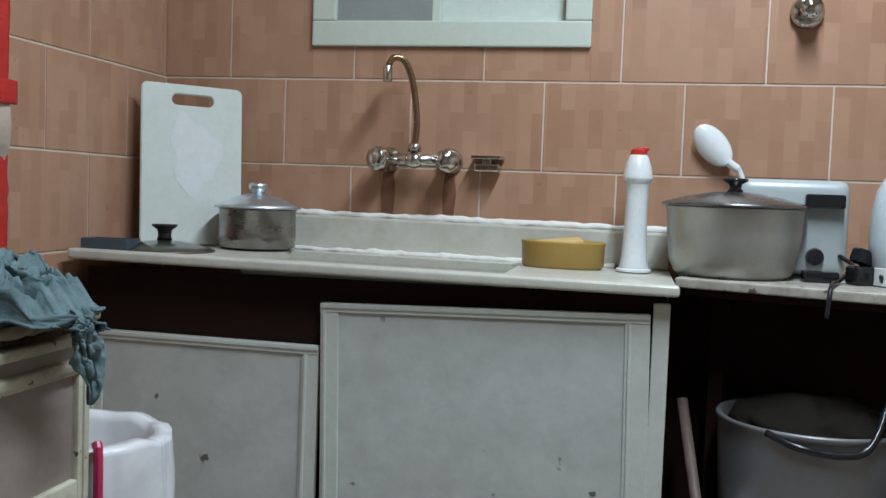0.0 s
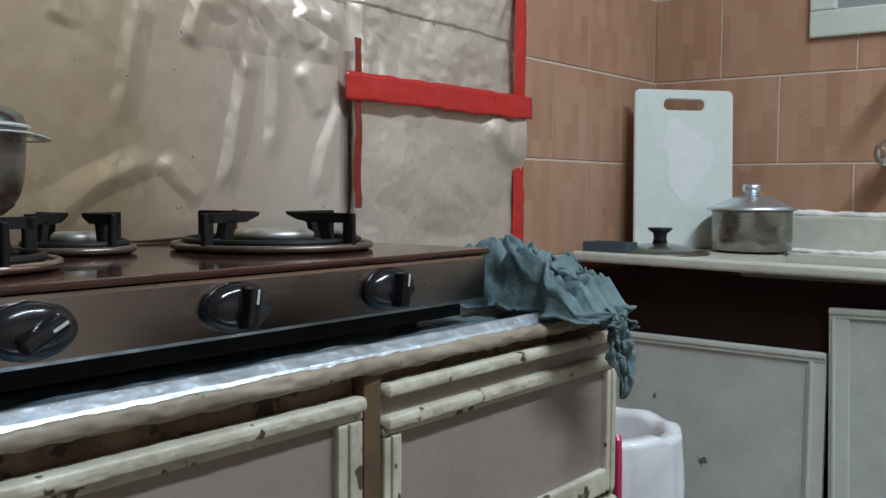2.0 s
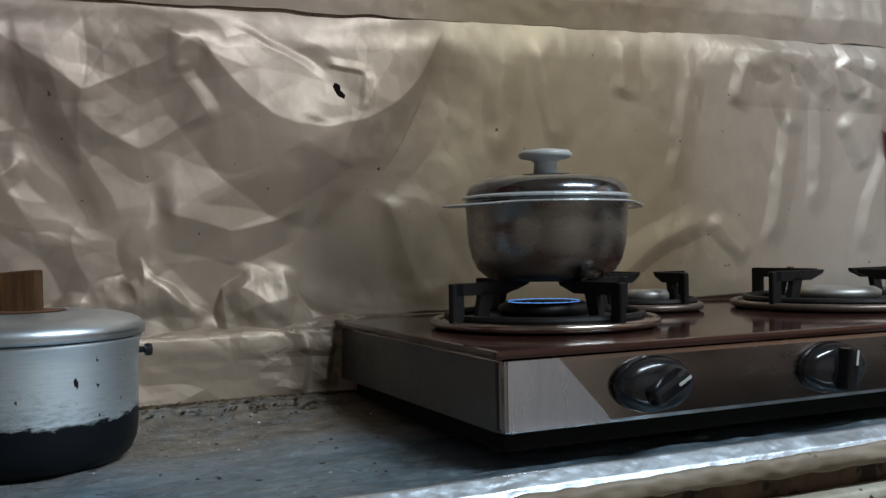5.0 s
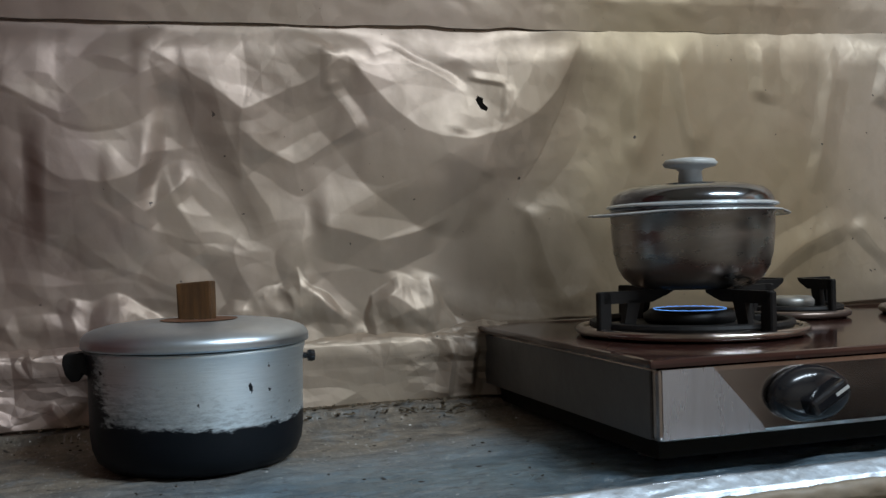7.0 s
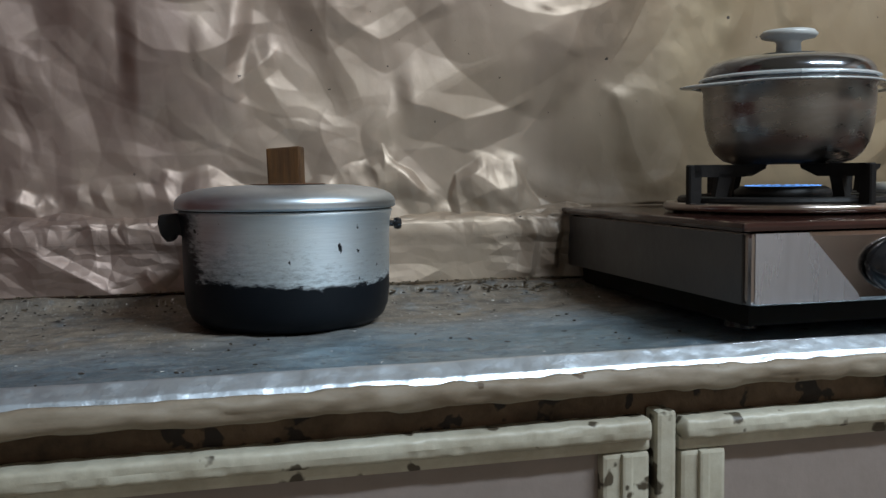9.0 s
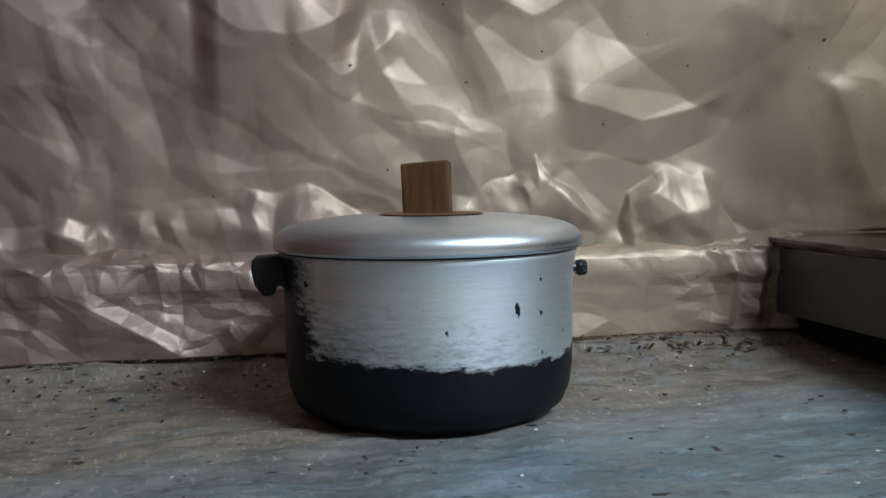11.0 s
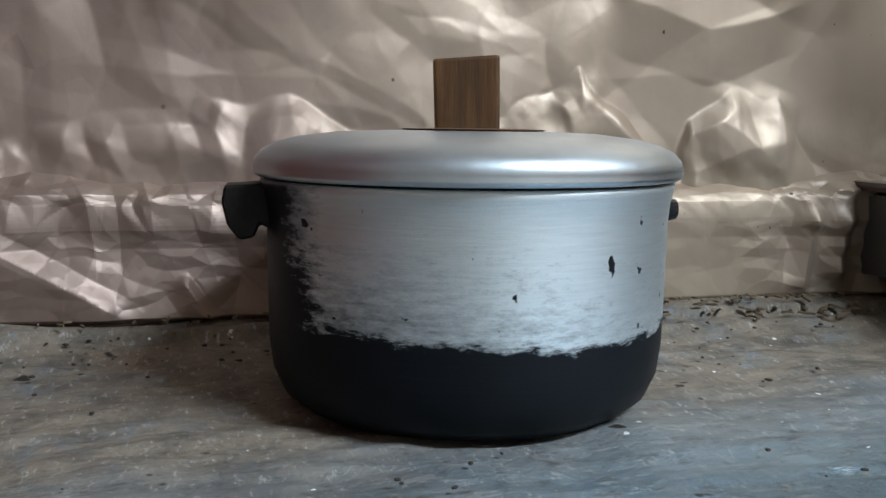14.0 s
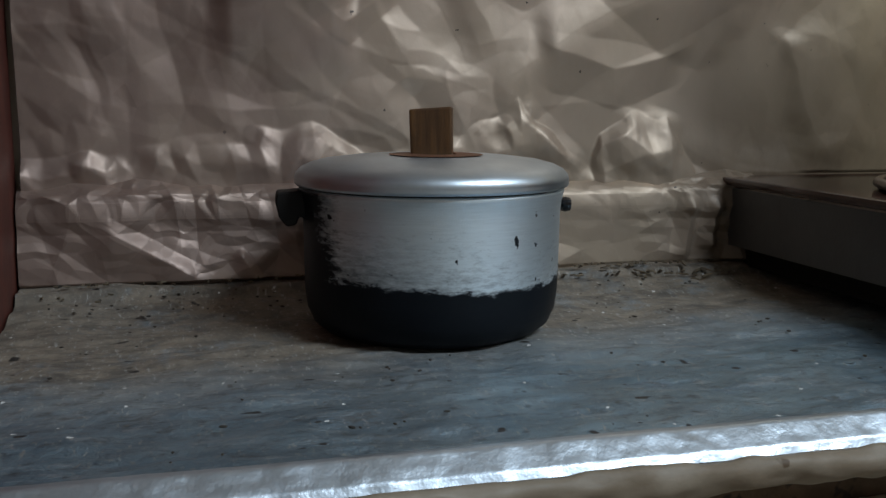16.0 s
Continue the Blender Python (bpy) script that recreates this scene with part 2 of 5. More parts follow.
def sooty_pot_material():
    m, b = base_mat("sooty_aluminium", (0.6, 0.63, 0.66), 0.35, 1.0)
    n, l = links_of(m)
    v = coords(m)
    sep = n.new("ShaderNodeSeparateXYZ")
    l.new(v, sep.inputs[0])
    brushed = noise_node(m, coords(m, (1, 1, 20)), 34, 7, 0.75, 0.3, 0.7)
    ragged = noise_node(m, coords(m, (1, 1, 2.2)), 55, 6, 0.75, 0.2, 0.8)
    wide = noise_node(m, v, 14, 3, 0.5, 0.2, 0.8)
    streaky = noise_node(m, coords(m, (1, 1, 5)), 48, 7, 0.75, 0.25, 0.75)
    scratch = noise_node(m, coords(m, (1, 1, 3)), 120, 6, 0.8, 0.3, 0.7)
    height = maths(m, "SUBTRACT", sep.outputs[2], maths(m, "MULTIPLY", wide, 0.010))
    low = ranged(m, maths(m, "SUBTRACT", ranged(m, height, 0.024, 0.043, 1.25, 0.0), maths(m, "MULTIPLY", maths(m, "ADD", streaky, ragged), 0.5)), -0.05, 0.30)
    fade = maths(m, "MULTIPLY", ranged(m, sep.outputs[1], -0.080, 0.030, 1.05, 0.42), ranged(m, sep.outputs[2], 0.03, 0.085, 1, 0.08))
    haze = ranged(m, maths(m, "SUBTRACT", fade, maths(m, "MULTIPLY", maths(m, "ADD", streaky, scratch), 0.5)), -0.22, 0.42, 0, 0.85)
    side = ranged(m, maths(m, "SUBTRACT", ranged(m, sep.outputs[1], -0.0865, -0.062, 1.5, 0.0), maths(m, "MULTIPLY", maths(m, "ADD", streaky, scratch), 0.5)), -0.18, 0.62)
    side = maths(m, "MULTIPLY", side, ranged(m, sep.outputs[2], 0.094, 0.098, 1, 0))
    soot = maths(m, "MINIMUM", 1.0, maths(m, "ADD", low, maths(m, "ADD", side, haze)))
    chips = maths(m, "MULTIPLY", noise_node(m, v, 95, 3, 0.5, 0.70, 0.72), ranged(m, sep.outputs[2], 0.086, 0.09, 1, 0))
    soot = maths(m, "MINIMUM", 1.0, maths(m, "ADD", soot, chips))
    metal = mixed(m, maths(m, "MULTIPLY", brushed, 0.42), (0.80, 0.87, 0.90), (0.50, 0.56, 0.58))
    around = n.new("ShaderNodeTangent")
    around.direction_type, around.axis = "RADIAL", "Z"
    l.new(around.outputs[0], b.inputs["Tangent"])
    b.inputs["Anisotropic"].default_value, b.inputs["Anisotropic Rotation"].default_value = 0.45, 0.25
    c = mixed(m, soot, metal, (0.008, 0.010, 0.013))
    b.inputs["Specular IOR Level"].default_value = 0.12
    l.new(c, b.inputs["Base Color"])
    l.new(ranged(m, soot, 0, 1, 0.85, 0), b.inputs["Metallic"])
    l.new(ranged(m, soot, 0, 1, 0.46, 0.45), b.inputs["Roughness"])
    bumped(m, b, maths(m, "ADD", brushed, maths(m, "MULTIPLY", ragged, maths(m, "MULTIPLY", soot, 0.7))), 0.12, 0.001)
    return m


def wood_material(name, dark, light, stretch):
    m, b = base_mat(name, light, 0.55)
    n, l = links_of(m)
    g = noise_node(m, coords(m, stretch), 9, 6, 0.7, 0.3, 0.7)
    blot = noise_node(m, coords(m), 40, 4, 0.6, 0.5, 0.75)
    c = mixed(m, g, dark, light)
    c = mixed(m, maths(m, "MULTIPLY", blot, 0.5), c, tuple(0.4 * x for x in dark))
    l.new(c, b.inputs["Base Color"])
    bumped(m, b, g, 0.3, 0.0008)
    return m


def glass_material(name, colour, rough, alpha=None):
    m, b = base_mat(name, colour, rough)
    b.inputs["Transmission Weight"].default_value = 1.0
    return m


def flame_material():
    m, b = base_mat("blue_flame", (0.05, 0.2, 0.9), 0.5)
    b.inputs["Emission Color"].default_value = (0.16, 0.42, 1.0, 1)
    b.inputs["Emission Strength"].default_value = 1.3
    b.inputs["Alpha"].default_value = 0.55
    return m


FOIL, COUNTER, TILE, SOOTY = foil_material(), counter_material(), tile_material(), sooty_pot_material()
GROUT = worn("white_grout", (0.66, 0.56, 0.46), (0.46, 0.32, 0.23), 0.85, big=20, fine=120)
PLASTER = worn("beige_plaster", (0.60, 0.53, 0.45), (0.50, 0.43, 0.36), 0.85, big=3, fine=80)
CEILING = worn("ceiling_paint", (0.75, 0.72, 0.66), (0.6, 0.55, 0.48), 0.9, big=2, fine=80)
FLOORING = worn("floor_tile", (0.30, 0.25, 0.2), (0.18, 0.14, 0.1), 0.4, big=4, fine=60)
LIP = worn("marble_edge", (0.31, 0.26, 0.195), (0.15, 0.10, 0.055), 0.65, big=28, fine=110, amount=0.95, stretch=(1, 0.5, 1), spots=(60, 0.68, (0.10, 0.065, 0.035)))
# Lighter than the film on top: the edge's lamp highlight put into colour.
LIP_FOIL = worn("highlight_bright_foil", (0.62, 0.69, 0.75), (0.44, 0.49, 0.54), 0.44, 0.85, big=30, fine=90, amount=0.5, bump=0.35)
RECESS = worn("dirty_brown_wood", (0.17, 0.105, 0.058), (0.03, 0.018, 0.010), 0.75, big=26, fine=110, amount=1.0, bump=0.6, spots=(48, 0.58, (0.025, 0.016, 0.010)))
FRAME = worn("greenish_aluminium_paint", (0.57, 0.545, 0.44), (0.25, 0.20, 0.13), 0.5, big=16, fine=110, amount=0.85, spots=(38, 0.64, (0.07, 0.055, 0.035)))
POST = worn("rusty_brown_paint", (0.13, 0.075, 0.035), (0.05, 0.028, 0.014), 0.7, big=20, fine=90, amount=0.9)
FRAME_SINK = worn("pale_aluminium_paint", (0.58, 0.61, 0.56), (0.43, 0.43, 0.38), 0.38, big=8, fine=70, amount=0.5, spots=(28, 0.75, (0.07, 0.05, 0.04)))
PANEL = worn("mauve_grey_laminate", (0.285, 0.235, 0.21), (0.19, 0.15, 0.125), 0.5, big=7, fine=90, amount=0.6, spots=(24, 0.74, (0.10, 0.075, 0.06)))
PANEL_SINK = worn("grey_laminate", (0.53, 0.55, 0.52), (0.40, 0.41, 0.385), 0.5, big=11, fine=50, amount=0.9, spots=(16, 0.69, (0.12, 0.11, 0.10)))
MARBLE = worn("cream_marble", (0.57, 0.56, 0.49), (0.36, 0.33, 0.26), 0.4, big=14, fine=80, amount=0.6)
SHELF_STONE = worn("dirty_cream_stone", (0.46, 0.43, 0.37), (0.14, 0.11, 0.08), 0.5, big=22, fine=80, amount=0.9, spots=(30, 0.62, (0.09, 0.07, 0.05)))
CAULK = worn("white_cement", (0.78, 0.76, 0.72), (0.62, 0.58, 0.52), 0.8, big=30, fine=110)
# Near-black wood: the shade under sink and shelf is put into its colour.
DARK = worn("cavity_shade_wood", (0.022, 0.010, 0.008), (0.012, 0.007, 0.006), 0.8, big=5, fine=60)
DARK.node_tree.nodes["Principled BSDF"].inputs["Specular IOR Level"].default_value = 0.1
TAPE = worn("red_tape", (0.52, 0.025, 0.022), (0.38, 0.02, 0.018), 0.35, big=14, fine=50, bump=0.5)
TAPE_OLD = worn("dark_red_tape", (0.22, 0.02, 0.015), (0.10, 0.02, 0.012), 0.5, big=20, fine=60)
STEEL = worn("stainless_steel", (0.44, 0.38, 0.35), (0.33, 0.28, 0.25), 0.27, 1.0, big=5, fine=120, amount=0.5, bump=0, stretch=(1, 0.3, 1))
STEEL_POT = worn("polished_steel", (0.36, 0.345, 0.33), (0.17, 0.12, 0.085), 0.34, 1.0, big=9, fine=90, amount=0.6, bump=0.05, stretch=(1, 1, 3))
LID_STEEL = worn("dark_polished_steel", (0.26, 0.28, 0.31), (0.17, 0.16, 0.16), 0.2, 1.0, big=9, fine=90, amount=0.6, bump=0.04)
STEEL_RIM = worn("bright_steel", (0.78, 0.83, 0.86), (0.62, 0.65, 0.66), 0.28, 0.55, bump=0.03)
BROWN_GLASS = worn("brown_enamel_glass", (0.045, 0.018, 0.014), (0.07, 0.035, 0.025), 0.1, 0.0, big=10, fine=90, amount=0.5, bump=0.03, rough_var=0.05)
IRON = worn("black_cast_iron", (0.008, 0.0075, 0.0075), (0.02, 0.015, 0.012), 0.6, 0.0, big=30, fine=120, bump=0.4)
IRON.node_tree.nodes["Principled BSDF"].inputs["Specular IOR Level"].default_value = 0.25
BLACK = worn("black_plastic", (0.012, 0.012, 0.014), (0.02, 0.02, 0.022), 0.22, big=20, fine=100, bump=0.06)
RING = worn("stained_drip_ring", (0.20, 0.15, 0.125), (0.05, 0.035, 0.028), 0.42, 0.7, big=18, fine=80, amount=0.8)
CLEAR_STEEL = worn("film_covered_steel", (0.60, 0.59, 0.62), (0.36, 0.33, 0.33), 0.36, 0.8, big=22, fine=60, amount=0.8, bump=0.02, stretch=(1, 1, 0.15))
ALU_LID = worn("dull_aluminium", (0.66, 0.735, 0.79), (0.46, 0.515, 0.56), 0.46, 1.0, big=10, fine=90, amount=0.7, bump=0.08)
KNOB_GREY = worn("grey_plastic", (0.55, 0.56, 0.54), (0.42, 0.40, 0.36), 0.4, big=30, fine=90)
CLOTH = worn("teal_grey_cloth", (0.125, 0.19, 0.20), (0.045, 0.075, 0.08), 0.9, big=22, fine=160, amount=1.0, bump=1.0)
BOARD = worn("white_plastic_board", (0.66, 0.70, 0.66), (0.52, 0.56, 0.48), 0.5, big=7, fine=70, amount=0.5)
CHROME = worn("tarnished_chrome", (0.62, 0.60, 0.57), (0.42, 0.37, 0.31), 0.18, 1.0, big=25, fine=80, amount=0.6, bump=0.05)
RUST = worn("rust_stain_metal", (0.20, 0.09, 0.045), (0.10, 0.045, 0.025), 0.7, 0.2, big=25, fine=80)
BRASS_PIPE = worn("brown_spout_metal", (0.30, 0.20, 0.12), (0.16, 0.09, 0.05), 0.35, 0.9, big=25, fine=80)
WHITE_PLASTIC = worn("white_plastic", (0.72, 0.74, 0.74), (0.60, 0.61, 0.60), 0.35, big=8, fine=80, amount=0.4, bump=0.05)
BLUE_WHITE = worn("pale_blue_plastic", (0.60, 0.69, 0.74), (0.50, 0.58, 0.62), 0.3, big=8, fine=80, amount=0.4, bump=0.05)
TOASTER = worn("greyish_white_plastic", (0.44, 0.48, 0.48), (0.34, 0.37, 0.36), 0.4, big=6, fine=80, amount=0.6, bump=0.05)
RED_PLASTIC = worn("red_plastic", (0.50, 0.03, 0.02), (0.4, 0.03, 0.02), 0.35, bump=0.05)
PINK_PLASTIC = worn("crimson_plastic", (0.50, 0.03, 0.10), (0.35, 0.02, 0.06), 0.4, bump=0.05)
MUSTARD = worn("mustard_tin", (0.40, 0.25, 0.06), (0.30, 0.18, 0.04), 0.45, big=14, fine=80, bump=0.1)
SPONGE = worn("yellow_sponge", (0.62, 0.42, 0.16), (0.50, 0.32, 0.10), 0.95, big=40, fine=150, bump=0.8)
SLATE = worn("slate_blue_plastic", (0.06, 0.08, 0.10), (0.04, 0.05, 0.06), 0.5, bump=0.1)
OLD_ALU = worn("dull_old_aluminium", (0.46, 0.45, 0.42), (0.32, 0.30, 0.27), 0.5, 0.75, big=6, fine=70, amount=0.7, bump=0.1)
BUCKET_GREY = worn("dull_grey_aluminium", (0.25, 0.25, 0.26), (0.17, 0.17, 0.17), 0.5, 0.6, big=6, fine=70, amount=0.7, bump=0.1)
DARK_LID = worn("dark_aluminium", (0.20, 0.20, 0.20), (0.13, 0.13, 0.13), 0.35, 0.9, big=10, fine=70)
BAG = worn("white_bin_bag", (0.74, 0.74, 0.76), (0.62, 0.62, 0.65), 0.4, big=10, fine=50, bump=0.1)
REDWOOD = wood_material("dark_red_wood", (0.07, 0.018, 0.012), (0.14, 0.035, 0.022), (6, 6, 1))
BLOCK_WOOD = wood_material("oiled_wood", (0.040, 0.016, 0.004), (0.145, 0.064, 0.016), (14, 14, 1.2))
STICK_WOOD = wood_material("pale_stick_wood", (0.10, 0.065, 0.055), (0.18, 0.12, 0.10), (8, 8, 1))
WIN_FRAME = worn("pale_green_window_paint", (0.55, 0.60, 0.52), (0.45, 0.48, 0.41), 0.4, big=6, fine=80, amount=0.4, bump=0.08)
MESH_GREY = worn("dusty_grey_mesh", (0.26, 0.28, 0.27), (0.17, 0.18, 0.17), 0.8, big=9, fine=260, bump=0.3)
FROSTED = worn("frosted_pane", (0.58, 0.64, 0.58), (0.50, 0.55, 0.50), 0.3, big=7, fine=60, bump=0.1)
LID_GLASS = glass_material("lid_glass", (0.80, 0.84, 0.80), 0.03)
FLAME = flame_material()
# Darker than the casing's steel: shade and dark reflection put into colour.
SIDE_SHADE = worn("shaded_steel_grey", (0.075, 0.07, 0.068), (0.045, 0.04, 0.036), 0.4, big=8, fine=80, amount=0.7)
FLAKES = worn("brown_burnt_flakes", (0.20, 0.155, 0.10), (0.05, 0.035, 0.022), 0.8, big=60, fine=200, amount=1.0)
# Black of the burnt hole; also paints shade under the hob and in the bucket.
NEAR_BLACK = worn("scorch_and_shade_black", (0.012, 0.010, 0.008), (0.02, 0.015, 0.01), 0.9, big=30, fine=80)
NEAR_BLACK.node_tree.nodes["Principled BSDF"].inputs["Specular IOR Level"].default_value = 0.1
CARBON = worn("burnt_crumbs", (0.05, 0.04, 0.03), (0.02, 0.016, 0.012), 0.9, big=60, fine=200)


# ---- mesh helpers ----
def part(name, bm, material, parent=None, label="", smooth=False):
    """Links a bmesh as one mesh object under a thing or a part."""
    me = bpy.data.meshes.new(name)
    bm.to_mesh(me)
    bm.free()
    me.materials.append(material)
    if smooth:
        for p in me.polygons:
            p.use_smooth = True
    ob = new(name, me)
    if parent:
        ob.parent = parent
    return tagged(ob, label)


def thing(name, at, label, category, group="", turn=0.0, kind=""):
    ob = new(name)
    ob.matrix_basis = pose(*at, 0, 0, turn)
    ob.empty_display_size = 0.05
    return tagged(ob, label, category, group, kind)


def box(lo, hi, bevel=0.0, seg=2):
    bm = bmesh.new()
    bmesh.ops.create_cube(bm, size=1)
    for v in bm.verts:
        for k in range(3):
            v.co[k] = lo[k] if v.co[k] < 0 else hi[k]
    if bevel:
        bmesh.ops.bevel(bm, geom=bm.edges[:], offset=bevel, segments=seg, affect="EDGES", profile=0.6)
    return bm


def joined(*parts_):
    out = bmesh.new()
    for bm in parts_:
        me = bpy.data.meshes.new("tmp")
        bm.to_mesh(me)
        bm.free()
        out.from_mesh(me)
        bpy.data.meshes.remove(me)
    return out


def moved(bm, m):
    bm.transform(m)
    return bm


def lathe(profile, n=64, closed=False):
    """Turns (r, z) pairs about z; pairs with r = 0 close the shape."""
    bm = bmesh.new()
    rings = []
    for r, z in profile:
        if r <= 1e-6:
            rings.append([bm.verts.new((0, 0, z))])
        else:
            rings.append([bm.verts.new((r * math.cos(2 * math.pi * k / n), r * math.sin(2 * math.pi * k / n), z)) for k in range(n)])
    pairs = list(zip(rings, rings[1:]))
    if closed:
        pairs.append((rings[-1], rings[0]))
    for a, b in pairs:
        for k in range(n):
            j = (k + 1) % n
            if len(a) == 1 and len(b) > 1:
                bm.faces.new((a[0], b[j], b[k]))
            elif len(b) == 1 and len(a) > 1:
                bm.faces.new((a[k], a[j], b[0]))
            elif len(a) > 1:
                bm.faces.new((a[k], a[j], b[j], b[k]))
    bmesh.ops.recalc_face_normals(bm, faces=bm.faces[:])
    return bm


def torus(R, r, n=64, k=10, squash=1.0):
    return lathe([(R + r * math.cos(2 * math.pi * i / k), squash * r * math.sin(2 * math.pi * i / k)) for i in range(k)], n, True)


def tube(points, radius, n=10):
    """A round bar through points; radius is a number or one for each point."""
    bm = bmesh.new()
    pts = [Vector(p) for p in points]
    rings = []
    side = None
    for i, p in enumerate(pts):
        d = (pts[min(i + 1, len(pts) - 1)] - pts[max(i - 1, 0)]).normalized()
        if side is None:
            side = d.orthogonal().normalized()
        side = (side - d * side.dot(d)).normalized()
        up = d.cross(side)
        r = radius if isinstance(radius, (int, float)) else radius[i]
        rings.append([bm.verts.new(p + r * (math.cos(2 * math.pi * k / n) * side + math.sin(2 * math.pi * k / n) * up)) for k in range(n)])
    for a, b in zip(rings, rings[1:]):
        for k in range(n):
            bm.faces.new((a[k], a[(k + 1) % n], b[(k + 1) % n], b[k]))
    bm.faces.new(rings[0][::-1])
    bm.faces.new(rings[-1])
    bmesh.ops.recalc_face_normals(bm, faces=bm.faces[:])
    return bm


def arc(points, n=8):
    """A smooth curve through points (Catmull-Rom)."""
    P = [Vector(p) for p in points]
    P = [2 * P[0] - P[1]] + P + [2 * P[-1] - P[-2]]
    out = []
    for i in range(1, len(P) - 2):
        for k in range(n):
            t = k / n
            a, b, c, d = P[i - 1:i + 3]
            out.append(0.5 * (2 * b + (c - a) * t + (2 * a - 5 * b + 4 * c - d) * t * t + (3 * b - a - 3 * c + d) * t ** 3))
    return out + [P[-2]]


def prism(outline, depth):
    """A flat outline in x, z given thickness along y, centred."""
    bm = bmesh.new()
    a = [bm.verts.new((x, -depth / 2, z)) for x, z in outline]
    b = [bm.verts.new((x, depth / 2, z)) for x, z in outline]
    bm.faces.new(a)
    bm.faces.new(b[::-1])
    for k in range(len(a)):
        j = (k + 1) % len(a)
        bm.faces.new((a[j], a[k], b[k], b[j]))
    bmesh.ops.recalc_face_normals(bm, faces=bm.faces[:])
    return bm


def sheet(xyz, material, name, parent=None, label="", smooth=True, thick=0.0):
    """A grid of places (rows, columns, 3) as one mesh."""
    r, c = xyz.shape[:2]
    idx = np.arange(r * c).reshape(r, c)
    quads = np.stack([idx[:-1, :-1], idx[:-1, 1:], idx[1:, 1:], idx[1:, :-1]], -1).reshape(-1, 4)
    me = bpy.data.meshes.new(name)
    me.from_pydata(xyz.reshape(-1, 3).tolist(), [], quads.tolist())
    me.materials.append(material)
    if smooth:
        me.polygons.foreach_set("use_smooth", [True] * len(me.polygons))
    ob = new(name, me)
    if parent:
        ob.parent = parent
    if thick:
        s = ob.modifiers.new("thickness", "SOLIDIFY")
        s.thickness = thick
    return tagged(ob, label)


def lattice(u, v, seed):
    """Smooth value noise on arrays, -1 to 1."""
    rng = np.random.RandomState(seed)
    table = rng.uniform(-1, 1, (64, 64))
    iu, iv = np.floor(u).astype(int), np.floor(v).astype(int)
    fu, fv = u - iu, v - iv
    fu, fv = fu * fu * (3 - 2 * fu), fv * fv * (3 - 2 * fv)
    g = lambda a, b: table[a % 64, b % 64]
    return (g(iu, iv) * (1 - fu) + g(iu + 1, iv) * fu) * (1 - fv) + (g(iu, iv + 1) * (1 - fu) + g(iu + 1, iv + 1) * fu) * fv


def pleats(U, V, period, turn, seed, warp=0.25):
    """Flat facets that meet in sharp creases: a bent triangle wave."""
    c, s = math.cos(radians(turn)), math.sin(radians(turn))
    t = (U * c + V * s) / period + warp * lattice(U / period * 0.45, V / period * 0.45, seed) * 2 + 0.37 * seed
    f = np.abs(t - np.floor(t + 0.5)) * 2
    mask = np.clip(0.55 + 0.9 * lattice(U / period * 0.33 + 3, V / period * 0.33 + 7, seed + 1), 0, 1)
    return f * mask


def shards(U, V, cell, turn, seed, warp=0.35):
    """Crumpled foil: random heights on a bent triangle grid, flat between its lines."""
    c, s = math.cos(radians(turn)), math.sin(radians(turn))
    a, b = (U * c + V * s) / cell, (-U * s + V * c) / cell
    a, b = a + warp * lattice(a * 0.7, b * 0.7, seed + 50) + 11, b + warp * lattice(a * 0.7 + 9, b * 0.7, seed + 51) + 23
    table = np.random.RandomState(seed).uniform(0, 1, (64, 64))
    ia, ib = np.floor(a).astype(int), np.floor(b).astype(int)
    fa, fb = a - ia, b - ib
    g = lambda p, q: table[p % 64, q % 64]
    h00, h10, h01, h11 = g(ia, ib), g(ia + 1, ib), g(ia, ib + 1), g(ia + 1, ib + 1)
    low = h00 + (h10 - h00) * fa + (h01 - h00) * fb
    high = h11 + (h01 - h11) * (1 - fa) + (h10 - h11) * (1 - fb)
    return np.where(fa + fb < 1, low, high)


# ---- the room ----
WX, WY, CZ = -1.085, 1.955, 0.853          # stove wall, sink wall, stove counter's top
XR, YB, ZC = 1.75, -1.9, 2.6


def structure(name, bm, material, label, category):
    return tagged(part(name, bm, material), label, category, kind="structure")


structure("floor", box((-1.3, -2.1, -0.1), (1.95, 2.15, 0)), FLOORING, "dull brown tiled kitchen floor", "floor")
structure("ceiling", box((-1.3, -2.1, ZC), (1.95, 2.15, ZC + 0.1)), CEILING, "plain off-white painted ceiling", "ceiling")
wall_w = structure("wall_west", box((WX - 0.15, YB - 0.15, 0), (WX - 0.0022, WY + 0.15, ZC)), GROUT, "terracotta tiled wall partly covered with foil", "wall")
structure("wall_south", box((WX - 0.0022, YB - 0.15, 0), (XR, YB, ZC)), PLASTER, "plain beige kitchen wall", "wall")
structure("wall_east", box((XR, YB - 0.15, 0), (XR + 0.15, WY + 0.15, ZC)), PLASTER, "plain beige kitchen wall", "wall")
WINX0, WINX1, WINZ0, WINZ1 = -0.715, -0.074, 1.352, 1.95
wall_n = structure("wall_north", joined(
    box((WX - 0.0022, WY + 0.0022, 0), (WINX0, WY + 0.15, ZC)),
    box((WINX1, WY + 0.0022, 0), (XR, WY + 0.15, ZC)),
    box((WINX0, WY + 0.0022, 0), (WINX1, WY + 0.15, WINZ0)),
    box((WINX0, WY + 0.0022, WINZ1), (WINX1, WY + 0.15, ZC))), GROUT, "terracotta tiled wall behind the sink with pale grout", "wall")

